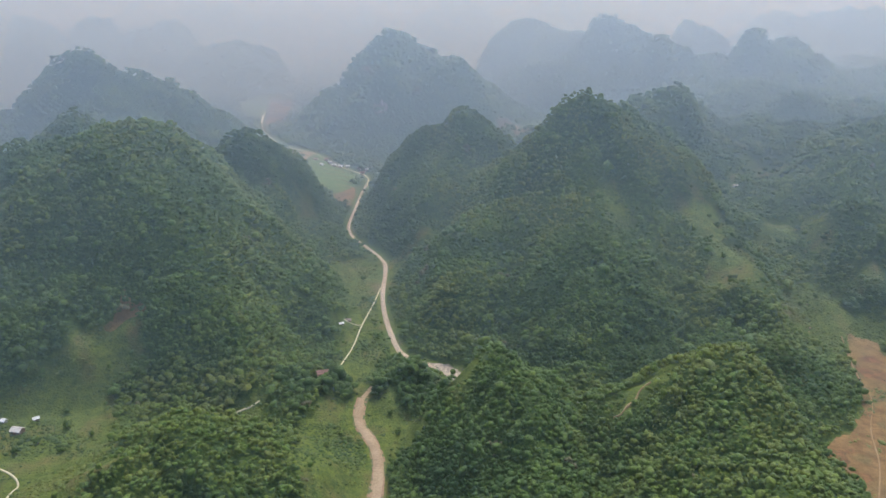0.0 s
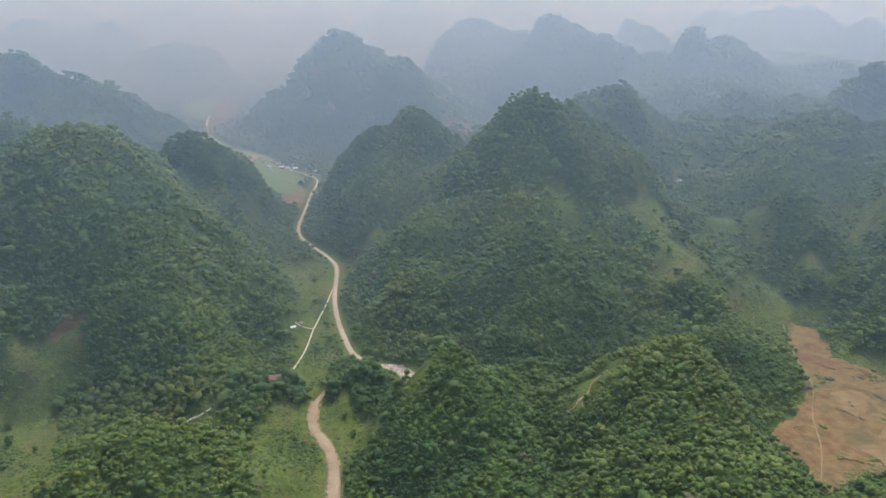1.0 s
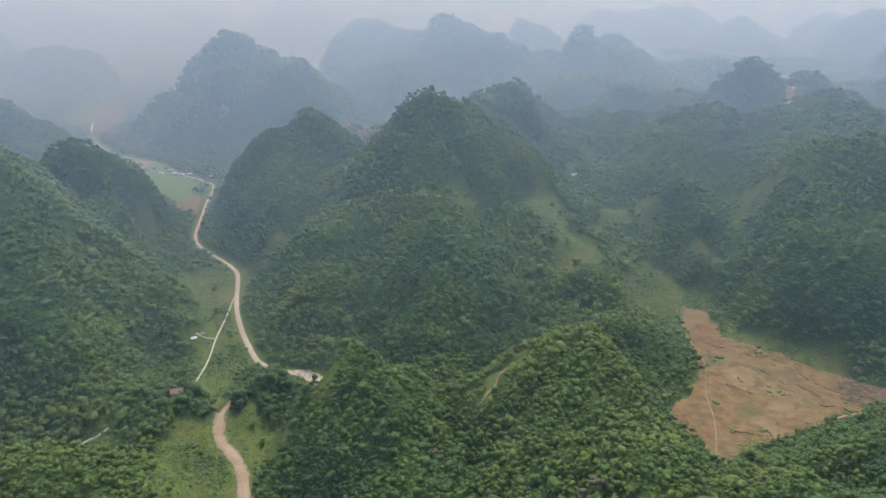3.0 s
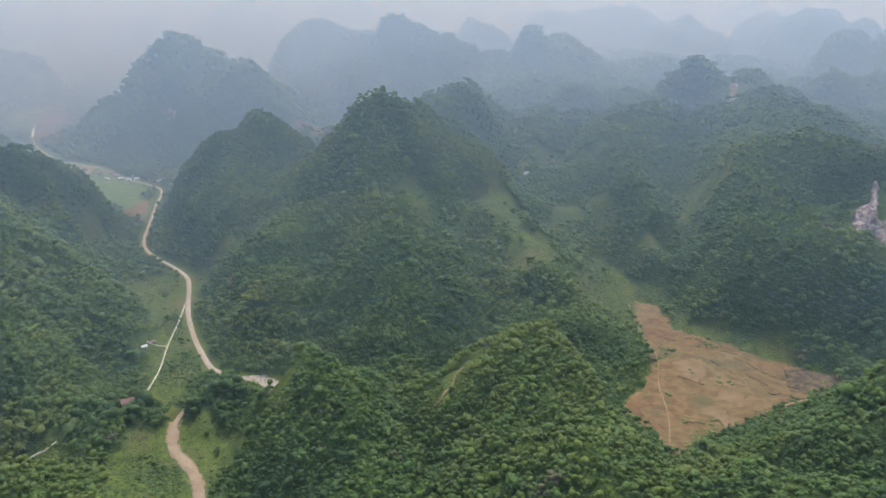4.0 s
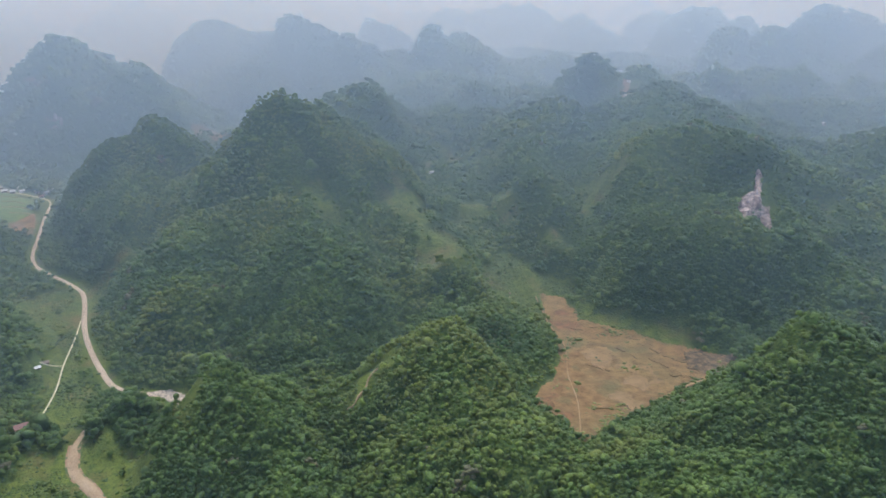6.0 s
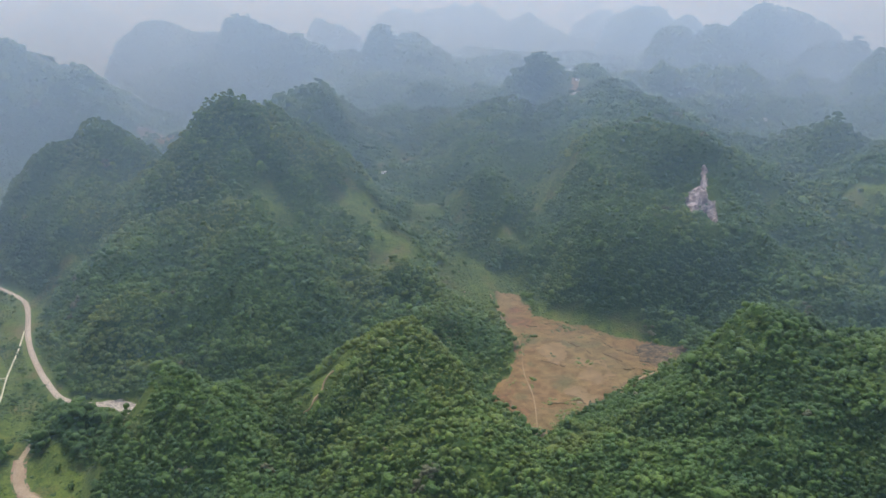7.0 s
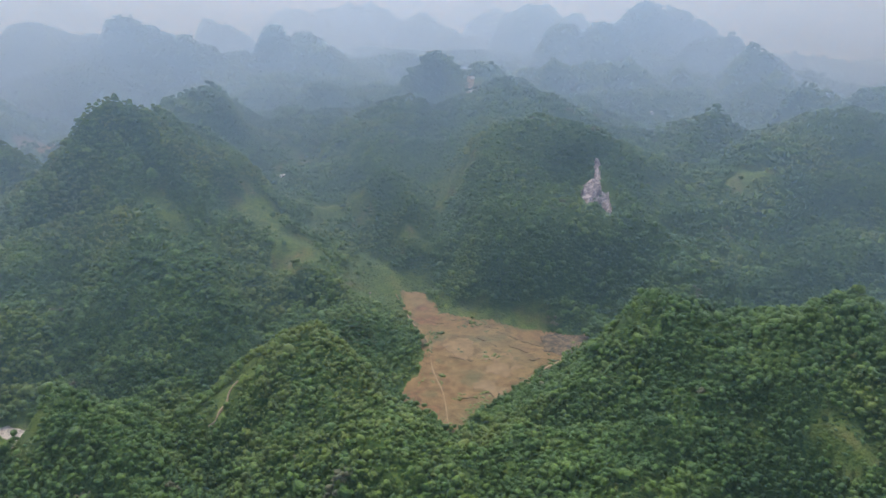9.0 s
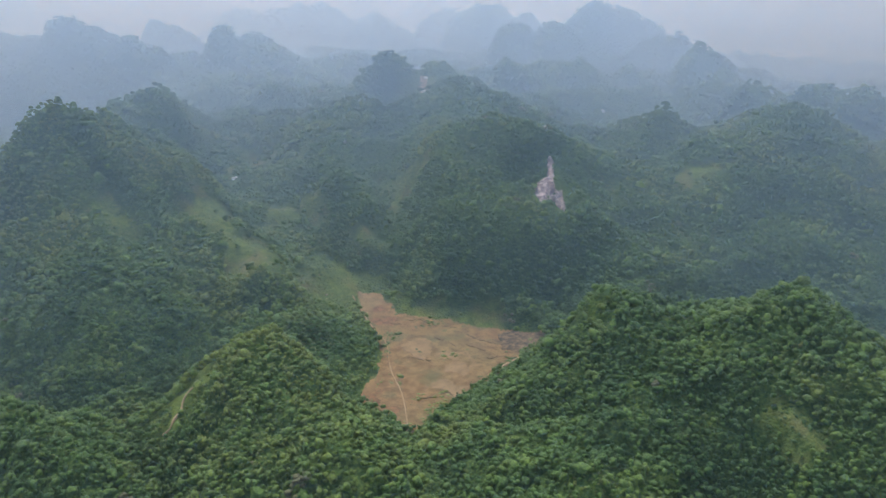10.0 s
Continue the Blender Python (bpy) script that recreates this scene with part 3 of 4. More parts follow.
def patch(name, outline, mat, lift=0.3, ragged=2.0, rough=0.0):
    """A plot of land with an uneven edge that lies on the ground."""
    p = [tuple(map(float, q)) for q in outline]
    lo, hi = np.min(p, 0) - 6, np.max(p, 0) + 6
    step = max(0.9, float((hi - lo).max()) / 90)
    gx, gy = np.meshgrid(np.arange(lo[0], hi[0], step), np.arange(lo[1], hi[1], step))
    wx, wy = gx + ragged * fbm(gx, gy, 9, 91, 4), gy + ragged * fbm(gx, gy, 9, 95, 4)
    inside = within(wx, wy, p)
    deep = np.where(inside, beside(wx, wy, p + p[:1]), 0)
    z = surface(gx, gy) + lift + rough * np.maximum(0, fbm(gx, gy, 9, 101, 4) + 0.25) * np.minimum(1, deep / 3)
    z = np.where(deep > 0, z, surface(gx, gy) - 0.3)
    cell = inside[:-1, :-1] | inside[1:, :-1] | inside[:-1, 1:] | inside[1:, 1:]
    i = np.arange(gx.size).reshape(gx.shape)
    quads = np.stack([i[:-1, :-1], i[:-1, 1:], i[1:, 1:], i[1:, :-1]], -1)[cell]
    used, back = np.unique(quads, return_inverse=True)
    return sheet(name, np.stack([gx, gy, z], -1).reshape(-1, 3)[used], back.reshape(quads.shape), mat)


tagged(patch("gravel_apron", [(-10, 422), (3, 420), (11, 410), (14, 397), (9, 394), (5, 404), (-4, 414)], gravel, 0.35, 4.0), "pale gravel spread at the bend of the road", "road", kind="structure")
tagged(patch("bare_field", FIELD, soil, lift=0.35, ragged=7, rough=0.7), "bare reddish-brown ploughed field in a hollow", "field", kind="structure")
tagged(patch("stony_ground", [(318, 345), (337, 330), (336, 320), (318, 313), (303, 315), (304, 328)], stony, lift=0.75, ragged=16, rough=1.2), "dark stony ground in the corner of the field", "field", kind="structure")
tagged(patch("graded_soil", [(258, 370), (273, 365), (262, 344), (249, 346), (249, 359)], pale_soil, lift=0.62, ragged=14), "paler graded patch of soil in the field", "field", kind="structure")
tagged(patch("graded_soil", [(240, 316), (252, 317), (252, 304), (260, 298), (244, 294), (237, 301)], pale_soil, lift=0.62, ragged=14), "paler graded patch of soil at the foot of the field", "field", kind="structure")
tagged(patch("graded_soil", [(264, 344), (280, 336), (280, 314), (262, 313), (257, 328)], pale_soil, lift=0.62, ragged=14), "long paler strip of soil across the field", "field", kind="structure")
tagged(patch("red_soil", [(198, 330), (210, 332), (214, 319), (205, 295), (200, 300), (197, 316)], red_soil, lift=0.55, ragged=16), "darker reddish corner of the bare field", "field", kind="structure")
tagged(patch("red_soil", [(270, 448), (280, 440), (274, 407), (259, 390), (256, 409)], red_soil, lift=0.55, ragged=14), "reddish upper end of the bare field", "field", kind="structure")
tagged(ribbon("field_path", [(265, 450), (255, 414), (250, 394), (247, 375), (230, 348), (224, 332), (219, 317), (203, 289)], 0.6, clay, 0.95, ragged=1.4), "pale trodden path down the bare field", "path", kind="structure")
tagged(ribbon("field_path", [(305, 308), (287, 307), (268, 302)], 1.5, clay, 0.95, ragged=2.0), "pale washed streak of soil in the field", "path", kind="structure")


def bund(points, wide):
    """A low dark earth bank between plots."""
    return tagged(ribbon("field_bank", points, wide, bank, 0.85, ragged=1.4), "low dark earth bank between the plots", "field bank", "banks across the field")


crack = np.random.default_rng(17)
for line, wide in (([(276, 398), (286, 392), (285, 381)], 1.0), ([(292, 365), (296, 357), (299, 343), (304, 332), (307, 322)], 1.0), ([(246, 352), (252, 343), (257, 339)], 0.9), ([(222, 307), (236, 304), (242, 302), (242, 295)], 1.0), ([(261, 298), (259, 290)], 0.9), ([(286, 321), (296, 316)], 0.7), ([(263, 400), (270, 395)], 0.7), ([(290, 375), (298, 366), (301, 355)], 0.7), ([(287, 345), (291, 330), (295, 322)], 0.6), ([(276, 367), (280, 354), (281, 344)], 0.5)):
    p = np.array(line, float)
    s = np.concatenate([[0], np.cumsum(np.hypot(*np.diff(p, axis=0).T))])
    at = crack.uniform(0, 3)
    while at < s[-1] - 4:
        end = min(s[-1], at + crack.uniform(5, 14))
        q = np.arange(at, end, 1.6)
        if len(q) > 2:
            pts = np.stack([np.interp(q, s, p[:, 0]), np.interp(q, s, p[:, 1])], 1) + crack.normal(0, 0.7, (len(q), 2))
            bund([tuple(v) for v in pts], wide * crack.uniform(0.5, 1.3))
        at = end + crack.uniform(0.5, 4)
# plots of the village
tagged(patch("rice_field", [(-168, 1010), (-150, 955), (-122, 905), (-104, 880), (-101, 842), (-118, 812), (-140, 850), (-163, 890), (-176, 950)], paddy, 0.3), "bright green rice field beside the village", "field", kind="structure")
tagged(patch("ploughed_plot", [(-101, 838), (-97, 800), (-97, 758), (-112, 778), (-120, 806)], soil, 0.3), "brown ploughed plot beside the road", "field", kind="structure")
tagged(patch("ploughed_plot", [(-230, 1050), (-205, 1020), (-178, 1012), (-180, 960), (-206, 985)], clay, 0.3), "pale harvested terrace plot", "field", kind="structure")
tagged(patch("saddle_field", [(76, 1040), (136, 1058), (126, 970), (112, 885), (88, 880), (84, 950)], soil, 0.5, ragged=14), "bare brown field on the saddle", "field", kind="structure")
plots = np.random.default_rng(23)
for k in range(11):
    y0 = 1196 + 23 * k
    x0, x1 = float(np.interp(y0, (1150, 1231, 1330, 1427), (-275, -296, -314, -329))) + 5, -238 - 3.6 * k + plots.uniform(-10, 10)
    d0, d1, d2, d3 = plots.uniform(-5, 5, 4)
    tagged(patch("terrace", [(x0, y0 + d0), (x1, y0 - 8 + d1), (x1 - 6, y0 + 9 + d2), (x0, y0 + 17 + d3)], (soil, pale_soil, earth, clay, soil)[(k * 3) % 5], 0.4 + 0.3 * k, 9), "narrow terrace plot of the far village", "field", "terraces at the far village", kind="structure")
for k in range(6):
    x0, y0 = -164 + 9 * k, 968 - 25 * k
    tagged(ribbon("field_bank", [(x0 - 6, y0 + 4), (x0 + 12, y0 - 4), (x0 + 30 - 2 * k, y0 - 18)], 0.9, clay, 0.7), "low pale bank between rice plots", "field bank", "banks across the rice field")
tagged(patch("meadow", [(-375, 1420), (-352, 1520), (-325, 1440), (-308, 1300), (-330, 1290)], paddy, 0.4), "green meadow beside the far village", "field", kind="structure")
# limestone faces
tagged(patch("cliff", ROCK, rock, 0.5, 9.0, 7.0), "bare pinkish-grey limestone face in the wood", "cliff")
tagged(patch("cliff", SPIRE, rock, 0.6, 5.0, 6.0), "narrow pale limestone spire above a rock face", "cliff")
tagged(patch("cliff", ROCK_TAIL, rock, 0.5, 5.0, 5.0), "strip of bare pale limestone below a rock face", "cliff")
tagged(patch("cliff", [(-100, 1079), (-89, 1080), (-76, 1071), (-78, 1065), (-88, 1062), (-97, 1071)], rock, 2.0, 12.0, 8.0), "pale weathered limestone face on a far hill", "cliff")
tagged(patch("bare_slope", [(-203, 406), (-195, 417), (-195, 426), (-185, 419), (-177, 412), (-190, 410)], soil, 0.7, 9), "bare orange earth on the slope above the meadow", "field", kind="structure")
tagged(patch("bare_track", [(557, 764), (572, 776), (604, 816), (616, 838), (608, 842), (590, 816), (560, 784)], clay, 0.6, 8), "pale bare earth of a track between far hills", "field", kind="structure")
tagged(patch("cleared_slope", [(-119, 1131), (-107, 1132), (-88, 1106), (-88, 1100), (-105, 1125)], clay, 3.5, 3.0), "small bare ledge high on a hill", "field", kind="structure")

# ---- forest ----
rng = np.random.default_rng(3)


def crown(rings, around, clumps):
    """One lumpy crown, about one unit round and open below, with some loose leaf clumps on it."""
    v, f = [(0, 0, rng.uniform(0.7, 1.0) if rings > 2 else rng.uniform(0.58, 0.75))], []
    lobes = rng.normal(0, 1, (3, 3))
    lobes /= np.linalg.norm(lobes, axis=1)[:, None]
    for r in range(1, rings + 1):
        e = math.pi / 2 - r * (math.pi / 2 + 0.35) / rings
        for k in range(around):
            a = (k + 0.5 * (r % 2)) * 2 * math.pi / around + rng.uniform(-0.25, 0.25)
            way = np.array([math.cos(a) * math.cos(e), math.sin(a) * math.cos(e), math.sin(e)])
            q = rng.uniform(0.5, 1.0) + 0.45 * max(0, (lobes @ way).max()) ** 3
            v.append((q * math.cos(a) * math.cos(e), q * math.sin(a) * math.cos(e), 0.85 * q * math.sin(e)))
    for k in range(around):
        n = (k + 1) % around
        f.append((0, 1 + k, 1 + n))
        for r in range(rings - 1):
            i, j = 1 + r * around, 1 + (r + 1) * around
            f += [(i + k, j + k, j + n), (i + k, j + n, i + n)]
    for k in range(clumps):
        e, a = math.asin(rng.uniform(0, 1)), rng.uniform(0, 6.28)
        n = np.array([math.cos(a) * math.cos(e), math.sin(a) * math.cos(e), math.sin(e)])
        mid = n * rng.uniform(0.9, 1.3) * np.array([1, 1, 0.85])
        n = n + rng.normal(0, 0.3, 3)
        n /= np.linalg.norm(n)
        s = np.cross(n, rng.normal(0, 1, 3))
        s /= np.linalg.norm(s)
        t = np.cross(n, s)
        size = rng.uniform(0.2, 0.42)
        i = len(v)
        v += [tuple(q) for q in (mid - s * size - n * 0.1, mid + t * size * rng.uniform(0.6, 1), mid + s * size - n * 0.1, mid - t * size * rng.uniform(0.6, 1))]
        f += [(i, i + 2, i + 1), (i, i + 3, i + 2)]
    return np.array(v), np.array(f)


def plant(name, x, y, z, size, shape, tone, mat, low=0.2, high=1.2, flat=1.0):
    """Crowns at the places given, joined in one mesh."""
    kinds = [crown(*shape) for _ in range(12)]
    V, F, T, base = [], [], [], 0
    which = rng.integers(0, 12, len(x))
    for k in range(12):
        m = which == k
        v, f = kinds[k]
        c = int(m.sum())
        if not c:
            continue
        turn, s = rng.uniform(0, 6.3, c)[:, None], size[m][:, None]
        tall = flat * s * rng.uniform(0.8, 1.35, c)[:, None]
        long = rng.uniform(0.75, 1.35, c)[:, None]
        px = v[None, :, 0] * long * np.cos(turn) - v[None, :, 1] / long * np.sin(turn)
        py = v[None, :, 0] * long * np.sin(turn) + v[None, :, 1] / long * np.cos(turn)
        V.append(np.stack([px * s + x[m][:, None], py * s + y[m][:, None], (v[None, :, 2] + rng.uniform(low, high, c)[:, None]) * tall + z[m][:, None]], -1).reshape(-1, 3))
        F.append((f[None] + (np.arange(c) * len(v))[:, None, None]).reshape(-1, 3) + base)
        base += c * len(v)
        T.append(np.repeat(tone[m], len(v)))
    wood = sheet(name, np.vstack(V), np.vstack(F), mat, np.concatenate(T))
    if shape[1] <= 5:
        wood.data.shade_smooth()
    return wood


def places(lo, hi, gap, first=-36, last=74):
    """Jittered places over a sector of the land."""
    xs, ys = np.meshgrid(np.arange(-hi, hi, gap), np.arange(-hi * 0.2, hi, gap))
    x = (xs + rng.uniform(-0.45, 0.45, xs.shape) * gap).ravel()
    y = (ys + rng.uniform(-0.45, 0.45, ys.shape) * gap).ravel()
    r, a = np.hypot(x, y), np.degrees(np.arctan2(x, y))
    keep = (r >= lo) & (r < hi) & (a > first) & (a < last)
    return x[keep], y[keep]


def trees(x, y, cell):
    """The tree to which each tuft of leaves belongs: how high it lifts the tuft, and the tree's own chance number."""
    best, lift, luck = np.full(len(x), 9.0), np.zeros(len(x)), np.zeros(len(x))
    for i in (-1, 0, 1):
        for j in (-1, 0, 1):
            cx, cy = np.floor(x / cell) + i, np.floor(y / cell) + j
            d = np.hypot(x / cell - cx - lattice(cx, cy, 201), y / cell - cy - lattice(cx, cy, 202)) / (0.55 + 0.6 * lattice(cx, cy, 203))
            tall = cell * (0.12 + 0.5 * lattice(cx, cy, 204) ** 1.6)
            m = d < best
            lift = np.where(m, tall * np.sqrt(np.clip(1 - d ** 2, 0, 1)), lift)
            luck = np.where(m, lattice(cx, cy, 205), luck)
            best = np.where(m, d, best)
    return lift, luck


def tones(x, y, luck):
    """Leaf tone in patches, raised or lowered round some knolls and slopes."""
    patches = 0.45 + 1.7 * fbm(x, y, 42, 111, 3)
    # shade at the rock face and sunlight on the main hill, put into tone
    for kx, ky, kr, more in ((128, 300, 50, 0.3), (122, 230, 50, 0.3), (300, 185, 90, -0.15), (278, 122, 22, 0.4), (90, 560, 130, 0.34), (-112, 278, 30, 0.12), (404, 408, 36, -0.3), (42, 265, 55, -0.6), (340, 430, 60, 0.15)):
        patches = patches + more * np.exp(-((x - kx) ** 2 + (y - ky) ** 2) / kr ** 2)
    t = np.clip(0.66 * patches + 0.36 * luck + 0.1 * rng.random(len(x)) - 0.08, 0, 0.95)
    return np.where(luck > 0.996, 1.0, t)


for lo, hi, gap, shape, size, cell, rise in ((215, 330, 2.0, (3, 6, 3), 1.22, 5.2, 0.9), (330, 455, 2.25, (2, 6, 2), 1.4, 5.6, 0.9), (455, 790, 2.5, (2, 5, 0), 1.6, 6.2, 0.9), (790, 1070, 3.9, (2, 5, 0), 2.8, 9, 0.9), (1070, 1630, 6.8, (2, 4, 0), 4.4, 13, 0.45), (1630, 3000, 21, (2, 5, 0), 9.5, 30, 0.05)):
    x, y = places(lo, hi, gap * 0.86)
    # steep slopes carry more trees to the square metre of plan
    steep = np.hypot(surface(x + 3, y) - surface(x - 3, y), surface(x, y + 3) - surface(x, y - 3)) / 6
    keep = rng.random(len(x)) < 0.62 * np.sqrt(1 + steep ** 2)
    x, y = x[keep], y[keep]
    stray = 2.4 if lo < 780 else 5.0
    wood = ~open_land(x + rng.normal(0, stray, len(x)), y + rng.normal(0, stray, len(x))) & ~bare_land(x, y) & ((fbm(x, y, 38, 141, 3) < 0.25) | (rng.random(len(x)) < 0.4))
    x, y = x[wood], y[wood]
    lift, luck = trees(x, y, cell)
    lift = lift + 0.5 * trees(x, y, 2.3 * cell)[0]
    s = size * rng.lognormal(-0.05, 0.32 if lo < 780 else 0.2, len(x))
    grove = (((x + 18) / 28) ** 2 + ((y - 379) / 14) ** 2 < 1) | (((x + 72) / 26) ** 2 + ((y - 388) / 13) ** 2 < 1)
    s *= np.where(grove, 1.5, 1.0)
    tagged(plant("forest", x, y, surface(x, y) + lift * rise, s, shape, tones(x, y, luck) * np.where(grove, 0.4, 1.0), leaf, -0.35 if lo > 780 else 0.1, 0.15 if lo > 1600 else 0.5 if lo > 780 else 0.8, 0.45 if lo > 1600 else 0.9), "dense dark green broadleaf forest on the hillsides", "forest", kind="stuff")

# low scrub in the clearings
x, y = places(215, 800, 2.1)
wild = fbm(x, y, 16, 121, 4) + 0.12 * rng.random(len(x))
bush = ((open_land(x, y) & ((wild > 0.04) | (rng.random(len(x)) < 0.16))) | (~open_land(x, y) & (fbm(x, y, 38, 141, 3) > 0.13) & (wild > -0.05))) & (~within(x, y, FIELD) | ((beside(x, y, FIELD + FIELD[:1]) < 7) & (wild > 0.1)) | (wild > 0.27)) & (np.minimum(beside(x, y, ROAD), beside(x, y, LOWER_ROAD)) > 5) & ~within(x, y, ROCK)
x, y = x[bush], y[bush]
tagged(plant("scrub", x, y, surface(x, y), np.where(rng.random(len(x)) < 0.1, 1.6, 1.0) * (0.8 + 2.2 * np.clip(wild[bush] - 0.08, 0, 0.4)) * rng.uniform(0.6, 1.4, len(x)), (2, 5, 0), np.clip(0.35 + 2.2 * fbm(x, y, 30, 171, 3) + 0.4 * rng.random(len(x)), 0, 0.95), scrub_leaf, -0.1, 0.3, 0.55), "low green scrub scattered over the grassy clearings", "scrub", kind="stuff")


# ---- houses ----
def paint(name, colour, rough, scale=0.8):
    m, nt, b = material(name, rough)
    dark = tuple(0.75 * v for v in colour)
    nt.links.new(mixed(nt, speckle(nt, scale), dark, colour), b.inputs["Base Color"])
    return m


white_wall, grey_wall, brown_wall, pink_wall = paint("white_wall", (0.72, 0.70, 0.66), 0.9), paint("grey_wall", (0.42, 0.40, 0.37), 0.9), paint("brown_wall", (0.22, 0.15, 0.10), 0.9), paint("pink_wall", (0.55, 0.36, 0.32), 0.9)
tin, pale_tin, tile, rusty_tin = paint("tin", (0.40, 0.37, 0.33), 0.7, 0.5), paint("pale_tin", (0.54, 0.53, 0.51), 0.6, 0.5), paint("tile", (0.21, 0.12, 0.095), 0.85, 0.6), paint("rusty_tin", (0.24, 0.18, 0.15), 0.7, 0.5)
dark_glass, timber = paint("dark_glass", (0.03, 0.035, 0.04), 0.2), paint("timber", (0.14, 0.09, 0.06), 0.8)


def part(name, bm, mat, parent, label=""):
    me = bpy.data.meshes.new(name)
    bmesh.ops.recalc_face_normals(bm, faces=bm.faces)
    bm.to_mesh(me)
    bm.free()
    me.materials.append(mat)
    ob = new(name, me)
    ob.parent = parent
    return tagged(ob, label)


def block(x0, y0, z0, x1, y1, z1, bm=None):
    bm = bm or bmesh.new()
    for v in bmesh.ops.create_cube(bm, size=1)["verts"]:
        v.co = ((x0 + x1) / 2 + v.co.x * (x1 - x0), (y0 + y1) / 2 + v.co.y * (y1 - y0), (z0 + z1) / 2 + v.co.z * (z1 - z0))
    return bm


def slope(w, d, z, rise, side, over=0.5):
    """One pitch of a gable roof, a slab 0.12 m thick."""
    bm = bmesh.new()
    y, k = side * (d / 2 + over), rise / (d / 2)
    low = z - over * k
    rows = [[bm.verts.new((x, yy, zz + t)) for x in (-w / 2 - over, w / 2 + over)] for t in (0, 0.12) for yy, zz in ((0, z + rise), (y, low))]
    a, b, c, e = rows
    for q in ((a[0], a[1], b[1], b[0]), (c[0], e[0], e[1], c[1]), (a[0], c[0], c[1], a[1]), (b[0], b[1], e[1], e[0]), (a[0], b[0], e[0], c[0]), (a[1], c[1], e[1], b[1])):
        bm.faces.new(q)
    return bm


def house(name, x, y, w, d, high, turn, wall_mat, roof_mat, label, windows=2, group=""):
    base = new(name)
    ground_z = float(min(surface(np.array([x - 2, x, x + 2]), np.array([y, y, y]))))
    base.matrix_world = pose(x, y, ground_z - 0.2, 0, 0, turn)
    tagged(base, label, "house" if w > 5 else "hut", group)
    bm = block(-w / 2, -d / 2, -0.6, w / 2, d / 2, high)
    rise = d * 0.28
    for sx in (-1, 1):
        tri = [bm.verts.new((sx * w / 2, -d / 2, high)), bm.verts.new((sx * w / 2, d / 2, high)), bm.verts.new((sx * w / 2, 0, high + rise))]
        bm.faces.new(tri)
    part("wall", bm, wall_mat, base)
    for side in (-1, 1):
        part("roof_slope", slope(w, d, high + 0.02, rise, side), roof_mat, base)
    part("door", block(-0.45, -d / 2 - 0.04, 0, 0.45, -d / 2 + 0.05, 2.0), timber, base, "dark wooden door")
    for k in range(windows):
        wx = (-1 if k % 2 else 1) * w * 0.32
        win = part("window", block(wx - 0.55, -d / 2 - 0.05, 0.9, wx + 0.55, -d / 2 + 0.04, 2.0), timber, base, "dark window in a timber frame")
        part("pane", block(wx - 0.45, -d / 2 - 0.07, 1.0, wx + 0.45, -d / 2 - 0.055, 1.9), dark_glass, win)
    return base


house("hut", -70, 468, 2.8, 2.2, 2.0, 20, white_wall, pale_tin, "small white-roofed hut at the end of a path", 1)
house("shed", -67, 475, 5.0, 2.4, 2.0, 8, brown_wall, rusty_tin, "low brown shed with a rusty roof beside a concrete path", 1)
house("house", -74, 407, 6.5, 4.5, 3.0, 14, pink_wall, tile, "small pink house with a brown tile roof by the wood")
house("house", -230, 348, 5.6, 4.2, 2.5, -14, brown_wall, tin, "wooden house with a grey tin roof in the meadow")
house("hut", -226, 360, 2.8, 2.2, 1.9, 30, grey_wall, pale_tin, "small hut with a white tin roof", 1)
house("hut", -243, 358, 2.6, 2.2, 1.9, -20, grey_wall, pale_tin, "small hut with a white tin roof", 1)
house("hut", -238, 330, 5.2, 3.6, 2.2, 55, brown_wall, tin, "low brown hut half hidden by trees", 1)
house("hut", -231, 324, 4.6, 3.2, 2.2, -35, brown_wall, tile, "low brown hut half hidden by trees", 1)
house("hut", 272, 678, 4.2, 2.8, 2.2, 10, white_wall, tin, "lonely hut with a bright roof on a grassy slope", 1)
for k, (x, y) in enumerate(((-154, 939), (-152, 966), (-145, 951), (-129, 928), (-120, 926), (-113, 942), (-104, 916), (-94, 908), (-80, 887), (-98, 893), (-91, 927), (-138, 934), (-125, 947), (-166, 968), (-78, 868))):
    style = (white_wall, grey_wall, brown_wall)[k % 3], (pale_tin, tile, tin, pale_tin)[k % 4]
    house("house", x, y, 4.6 + 0.6 * (k % 3), 3.6, 2.6, -40 + 37 * k % 90, *style, ("white", "grey", "brown")[k % 3] + "-walled village house with a " + ("pale tin", "brown tile", "grey tin", "pale tin")[k % 4] + " roof", group="village houses")
for k, (x, y) in enumerate(((-322, 1490), (-306, 1512), (-312, 1400), (-326, 1445), (-298, 1500))):
    house("house", x, y, 7.5, 5.0, 3.2, 25 * k, white_wall, pale_tin if k % 2 else tin, "far white village house in the haze", group="far village houses")
for k, (x, y) in enumerate(FAR_HOUSES):
    house("house", x, y, 4.4, 3.2, 2.4, 35 * k, grey_wall, tin if k % 2 else pale_tin, "small far house among the wooded hills", group="far hill houses")


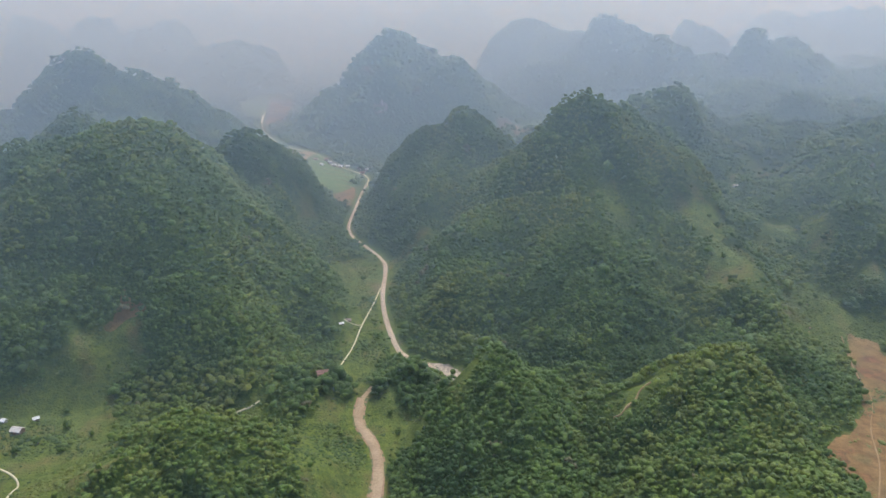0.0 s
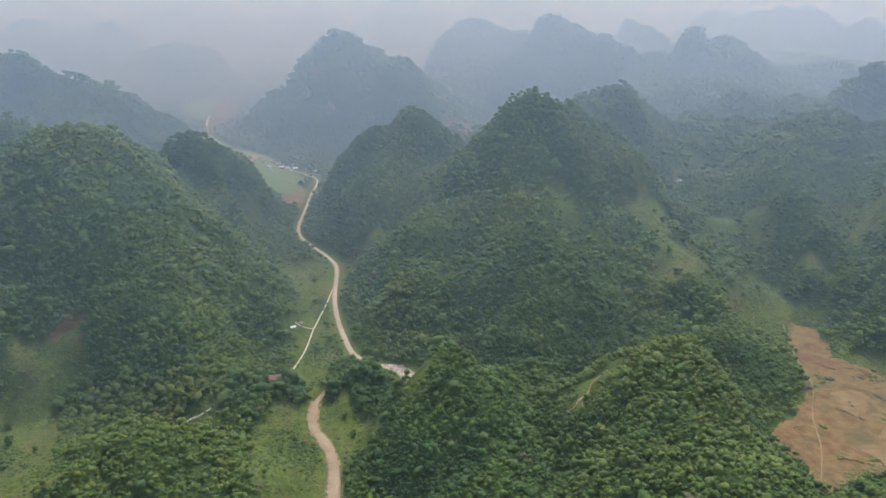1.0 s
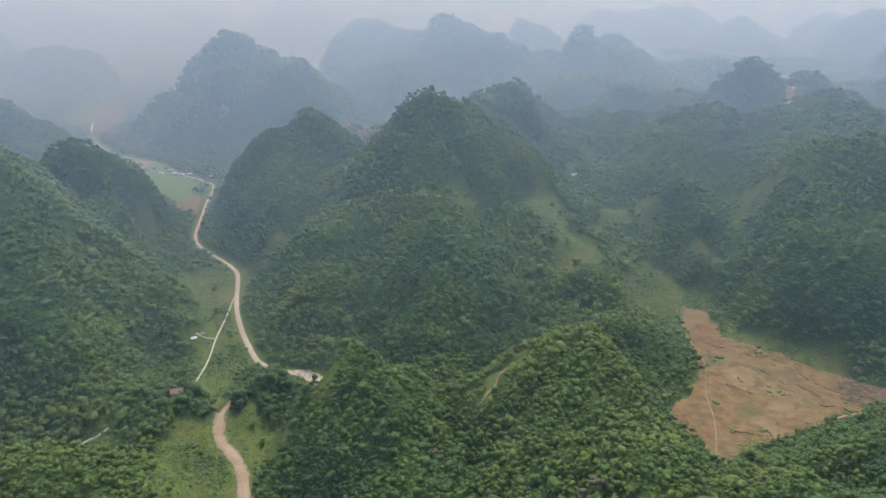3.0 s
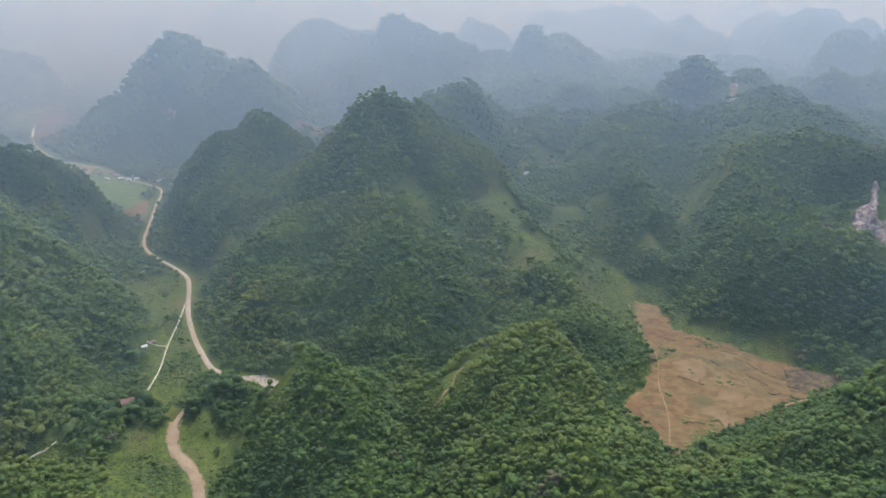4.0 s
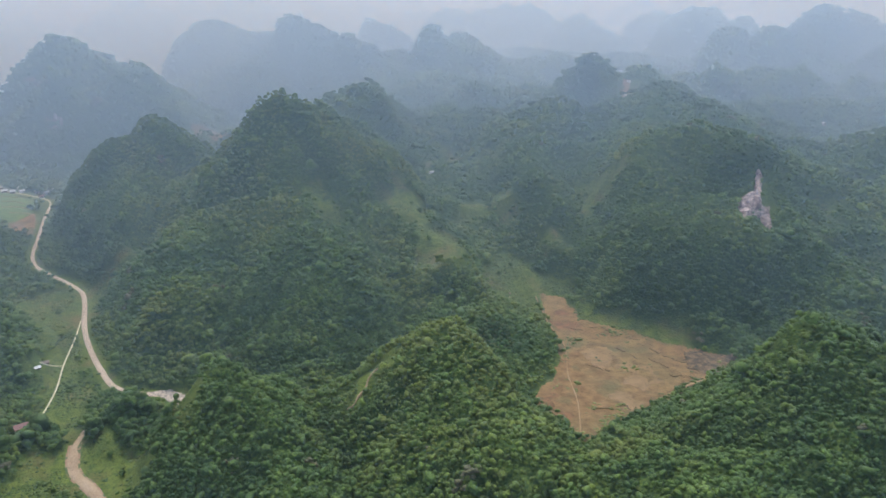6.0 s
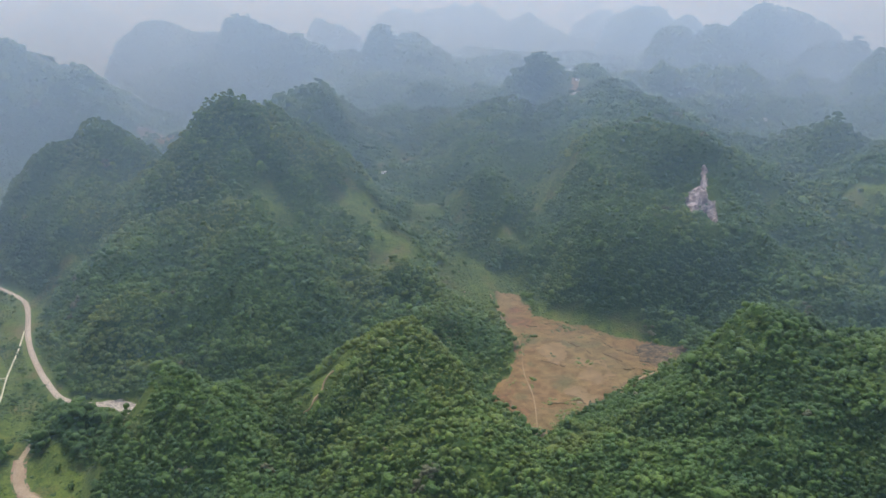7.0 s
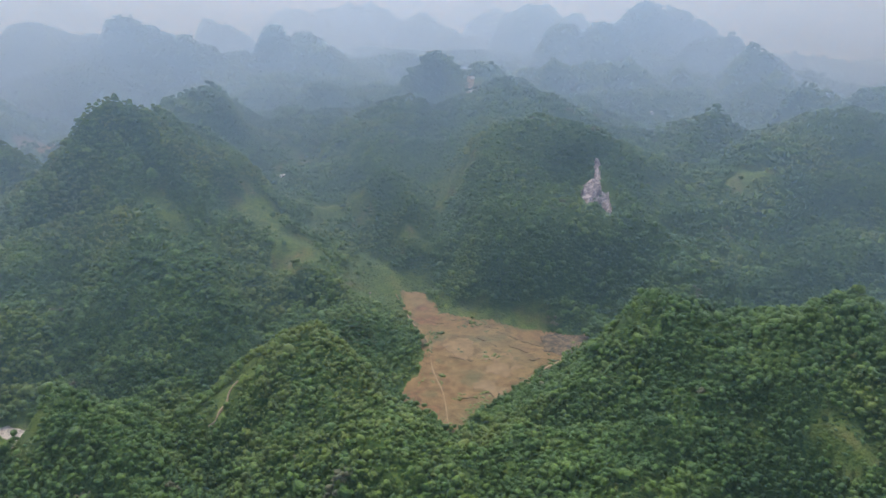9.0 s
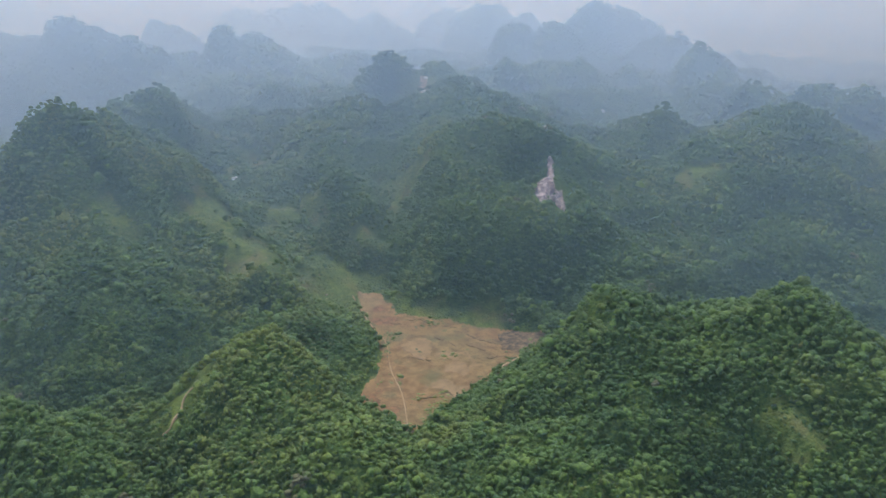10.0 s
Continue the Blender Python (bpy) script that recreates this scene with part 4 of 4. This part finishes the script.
# ---- boulders ----
def boulder(x, y, size, label):
    bm = bmesh.new()
    bmesh.ops.create_icosphere(bm, subdivisions=2, radius=size)
    for v in bm.verts:
        v.co *= 0.8 + 0.5 * noise.noise(v.co * 0.9 / size + Vector((x, y, 0)))
        v.co.z *= 0.7
    me = bpy.data.meshes.new("boulder")
    bm.to_mesh(me)
    bm.free()
    me.materials.append(rock)
    ob = new("boulder", me)
    ob.matrix_world = pose(x, y, float(surface(x, y)) + 0.2 * size, 0, 0, x * 7 % 360)
    return tagged(ob, label, "boulder", "boulders on the grass")


for x, y, size in ((246, 456, 1.1), (248, 459, 0.9), (250, 455, 0.7), (244, 452, 0.6), (254, 480, 0.8), (258, 474, 0.6), (270, 452, 0.7)):
    boulder(x, y, size, "pale limestone boulder lying in the grass")
for x, y, size in ((243, 366, 0.8), (266, 352, 0.6), (272, 346, 0.6), (230, 351, 0.5), (212, 305, 0.9)):
    boulder(x, y, size, "grey stone lying on the bare field")


# ---- lone trees and bushes in the clearings ----
bark = paint("bark", (0.10, 0.075, 0.055), 0.95)


def lone_tree(x, y, size, tone, label):
    base = new("tree")
    base.matrix_world = pose(x, y, float(surface(x, y)) - 0.1, 0, 0, x * 13 % 360)
    tagged(base, label, "tree", "lone trees in the clearings")
    bm = bmesh.new()
    for z0, z1, r0, r1, dx, dy in ((0, 1.1, 0.13, 0.09, 0, 0), (0.9, 1.6, 0.07, 0.03, 0.35, 0.1), (0.9, 1.6, 0.07, 0.03, -0.3, 0.2), (0.9, 1.7, 0.07, 0.03, 0.05, -0.35)):
        lower = [bm.verts.new((size * r0 * math.cos(a), size * r0 * math.sin(a), size * z0)) for a in np.linspace(0, 6.283, 7)[:-1]]
        upper = [bm.verts.new((size * (dx + r1 * math.cos(a)), size * (dy + r1 * math.sin(a)), size * z1)) for a in np.linspace(0, 6.283, 7)[:-1]]
        for k in range(6):
            bm.faces.new((lower[k], lower[(k + 1) % 6], upper[(k + 1) % 6], upper[k]))
    part("trunk", bm, bark, base)
    n = 5
    a = rng.uniform(0, 6.3, n)
    d = np.array([0, 0.5, 0.55, 0.5, 0.45]) * size
    me = plant("crown", d * np.cos(a), d * np.sin(a), size * np.array([1.35, 1.0, 1.15, 0.9, 1.1]), size * rng.uniform(0.5, 0.75, n), (3, 7, 14), np.full(n, tone), leaf, -0.05, 0.05)
    me.parent = base
    return base


# round the western meadow
for x, y, size, tone in ((-205, 352, 2.2, 0.3), (-214, 338, 1.9, 0.5), (-198, 330, 1.6, 0.4), (-221, 329, 2.4, 0.2), (-189, 345, 1.7, 0.5), (-235, 312, 2.1, 0.4), (-212, 366, 1.8, 0.3)):
    lone_tree(x, y, size, tone, "lone round-crowned tree standing in a grassy clearing")
# along the road
for x, y, size, tone in ((-38, 387, 2.6, 0.1), (-33, 388, 2.3, 0.15), (-28, 388.5, 2.6, 0.1), (-23, 388, 2.4, 0.15), (-17, 386, 2.6, 0.1), (-41, 384, 2.0, 0.2), (-60, 520, 1.9, 0.3), (-64, 560, 2.2, 0.4), (-82, 620, 2.3, 0.3), (-45, 455, 1.5, 0.5), (-52, 438, 1.6, 0.4), (-60, 325, 1.6, 0.5), (-55, 345, 1.4, 0.6), (-24, 345, 1.7, 0.4), (-30, 362, 1.5, 0.5)):
    lone_tree(x, y, size, tone, "lone round-crowned tree standing in a grassy clearing")
# on the eastern slopes
for x, y, size, tone in ((262, 486, 1.9, 0.2), (248, 478, 1.6, 0.3), (232, 556, 1.8, 0.3), (222, 560, 1.6, 0.4), (205, 552, 1.7, 0.3), (196, 492, 1.8, 0.4), (296, 612, 2.0, 0.3), (310, 590, 1.8, 0.3), (316, 740, 2.3, 0.2), (432, 672, 2.6, 0.2), (215, 594, 3.6, 0.9), (383, 548, 3.0, 0.1), (214, 512, 2.4, 0.2), (226, 498, 2.2, 0.2), (206, 535, 2.6, 0.1), (292, 545, 2.4, 0.2), (284, 572, 2.6, 0.2), (300, 405, 1.5, 0.5), (525, 350, 2.0, 0.4)):
    lone_tree(x, y, size, tone, "lone round-crowned tree standing in a grassy clearing")
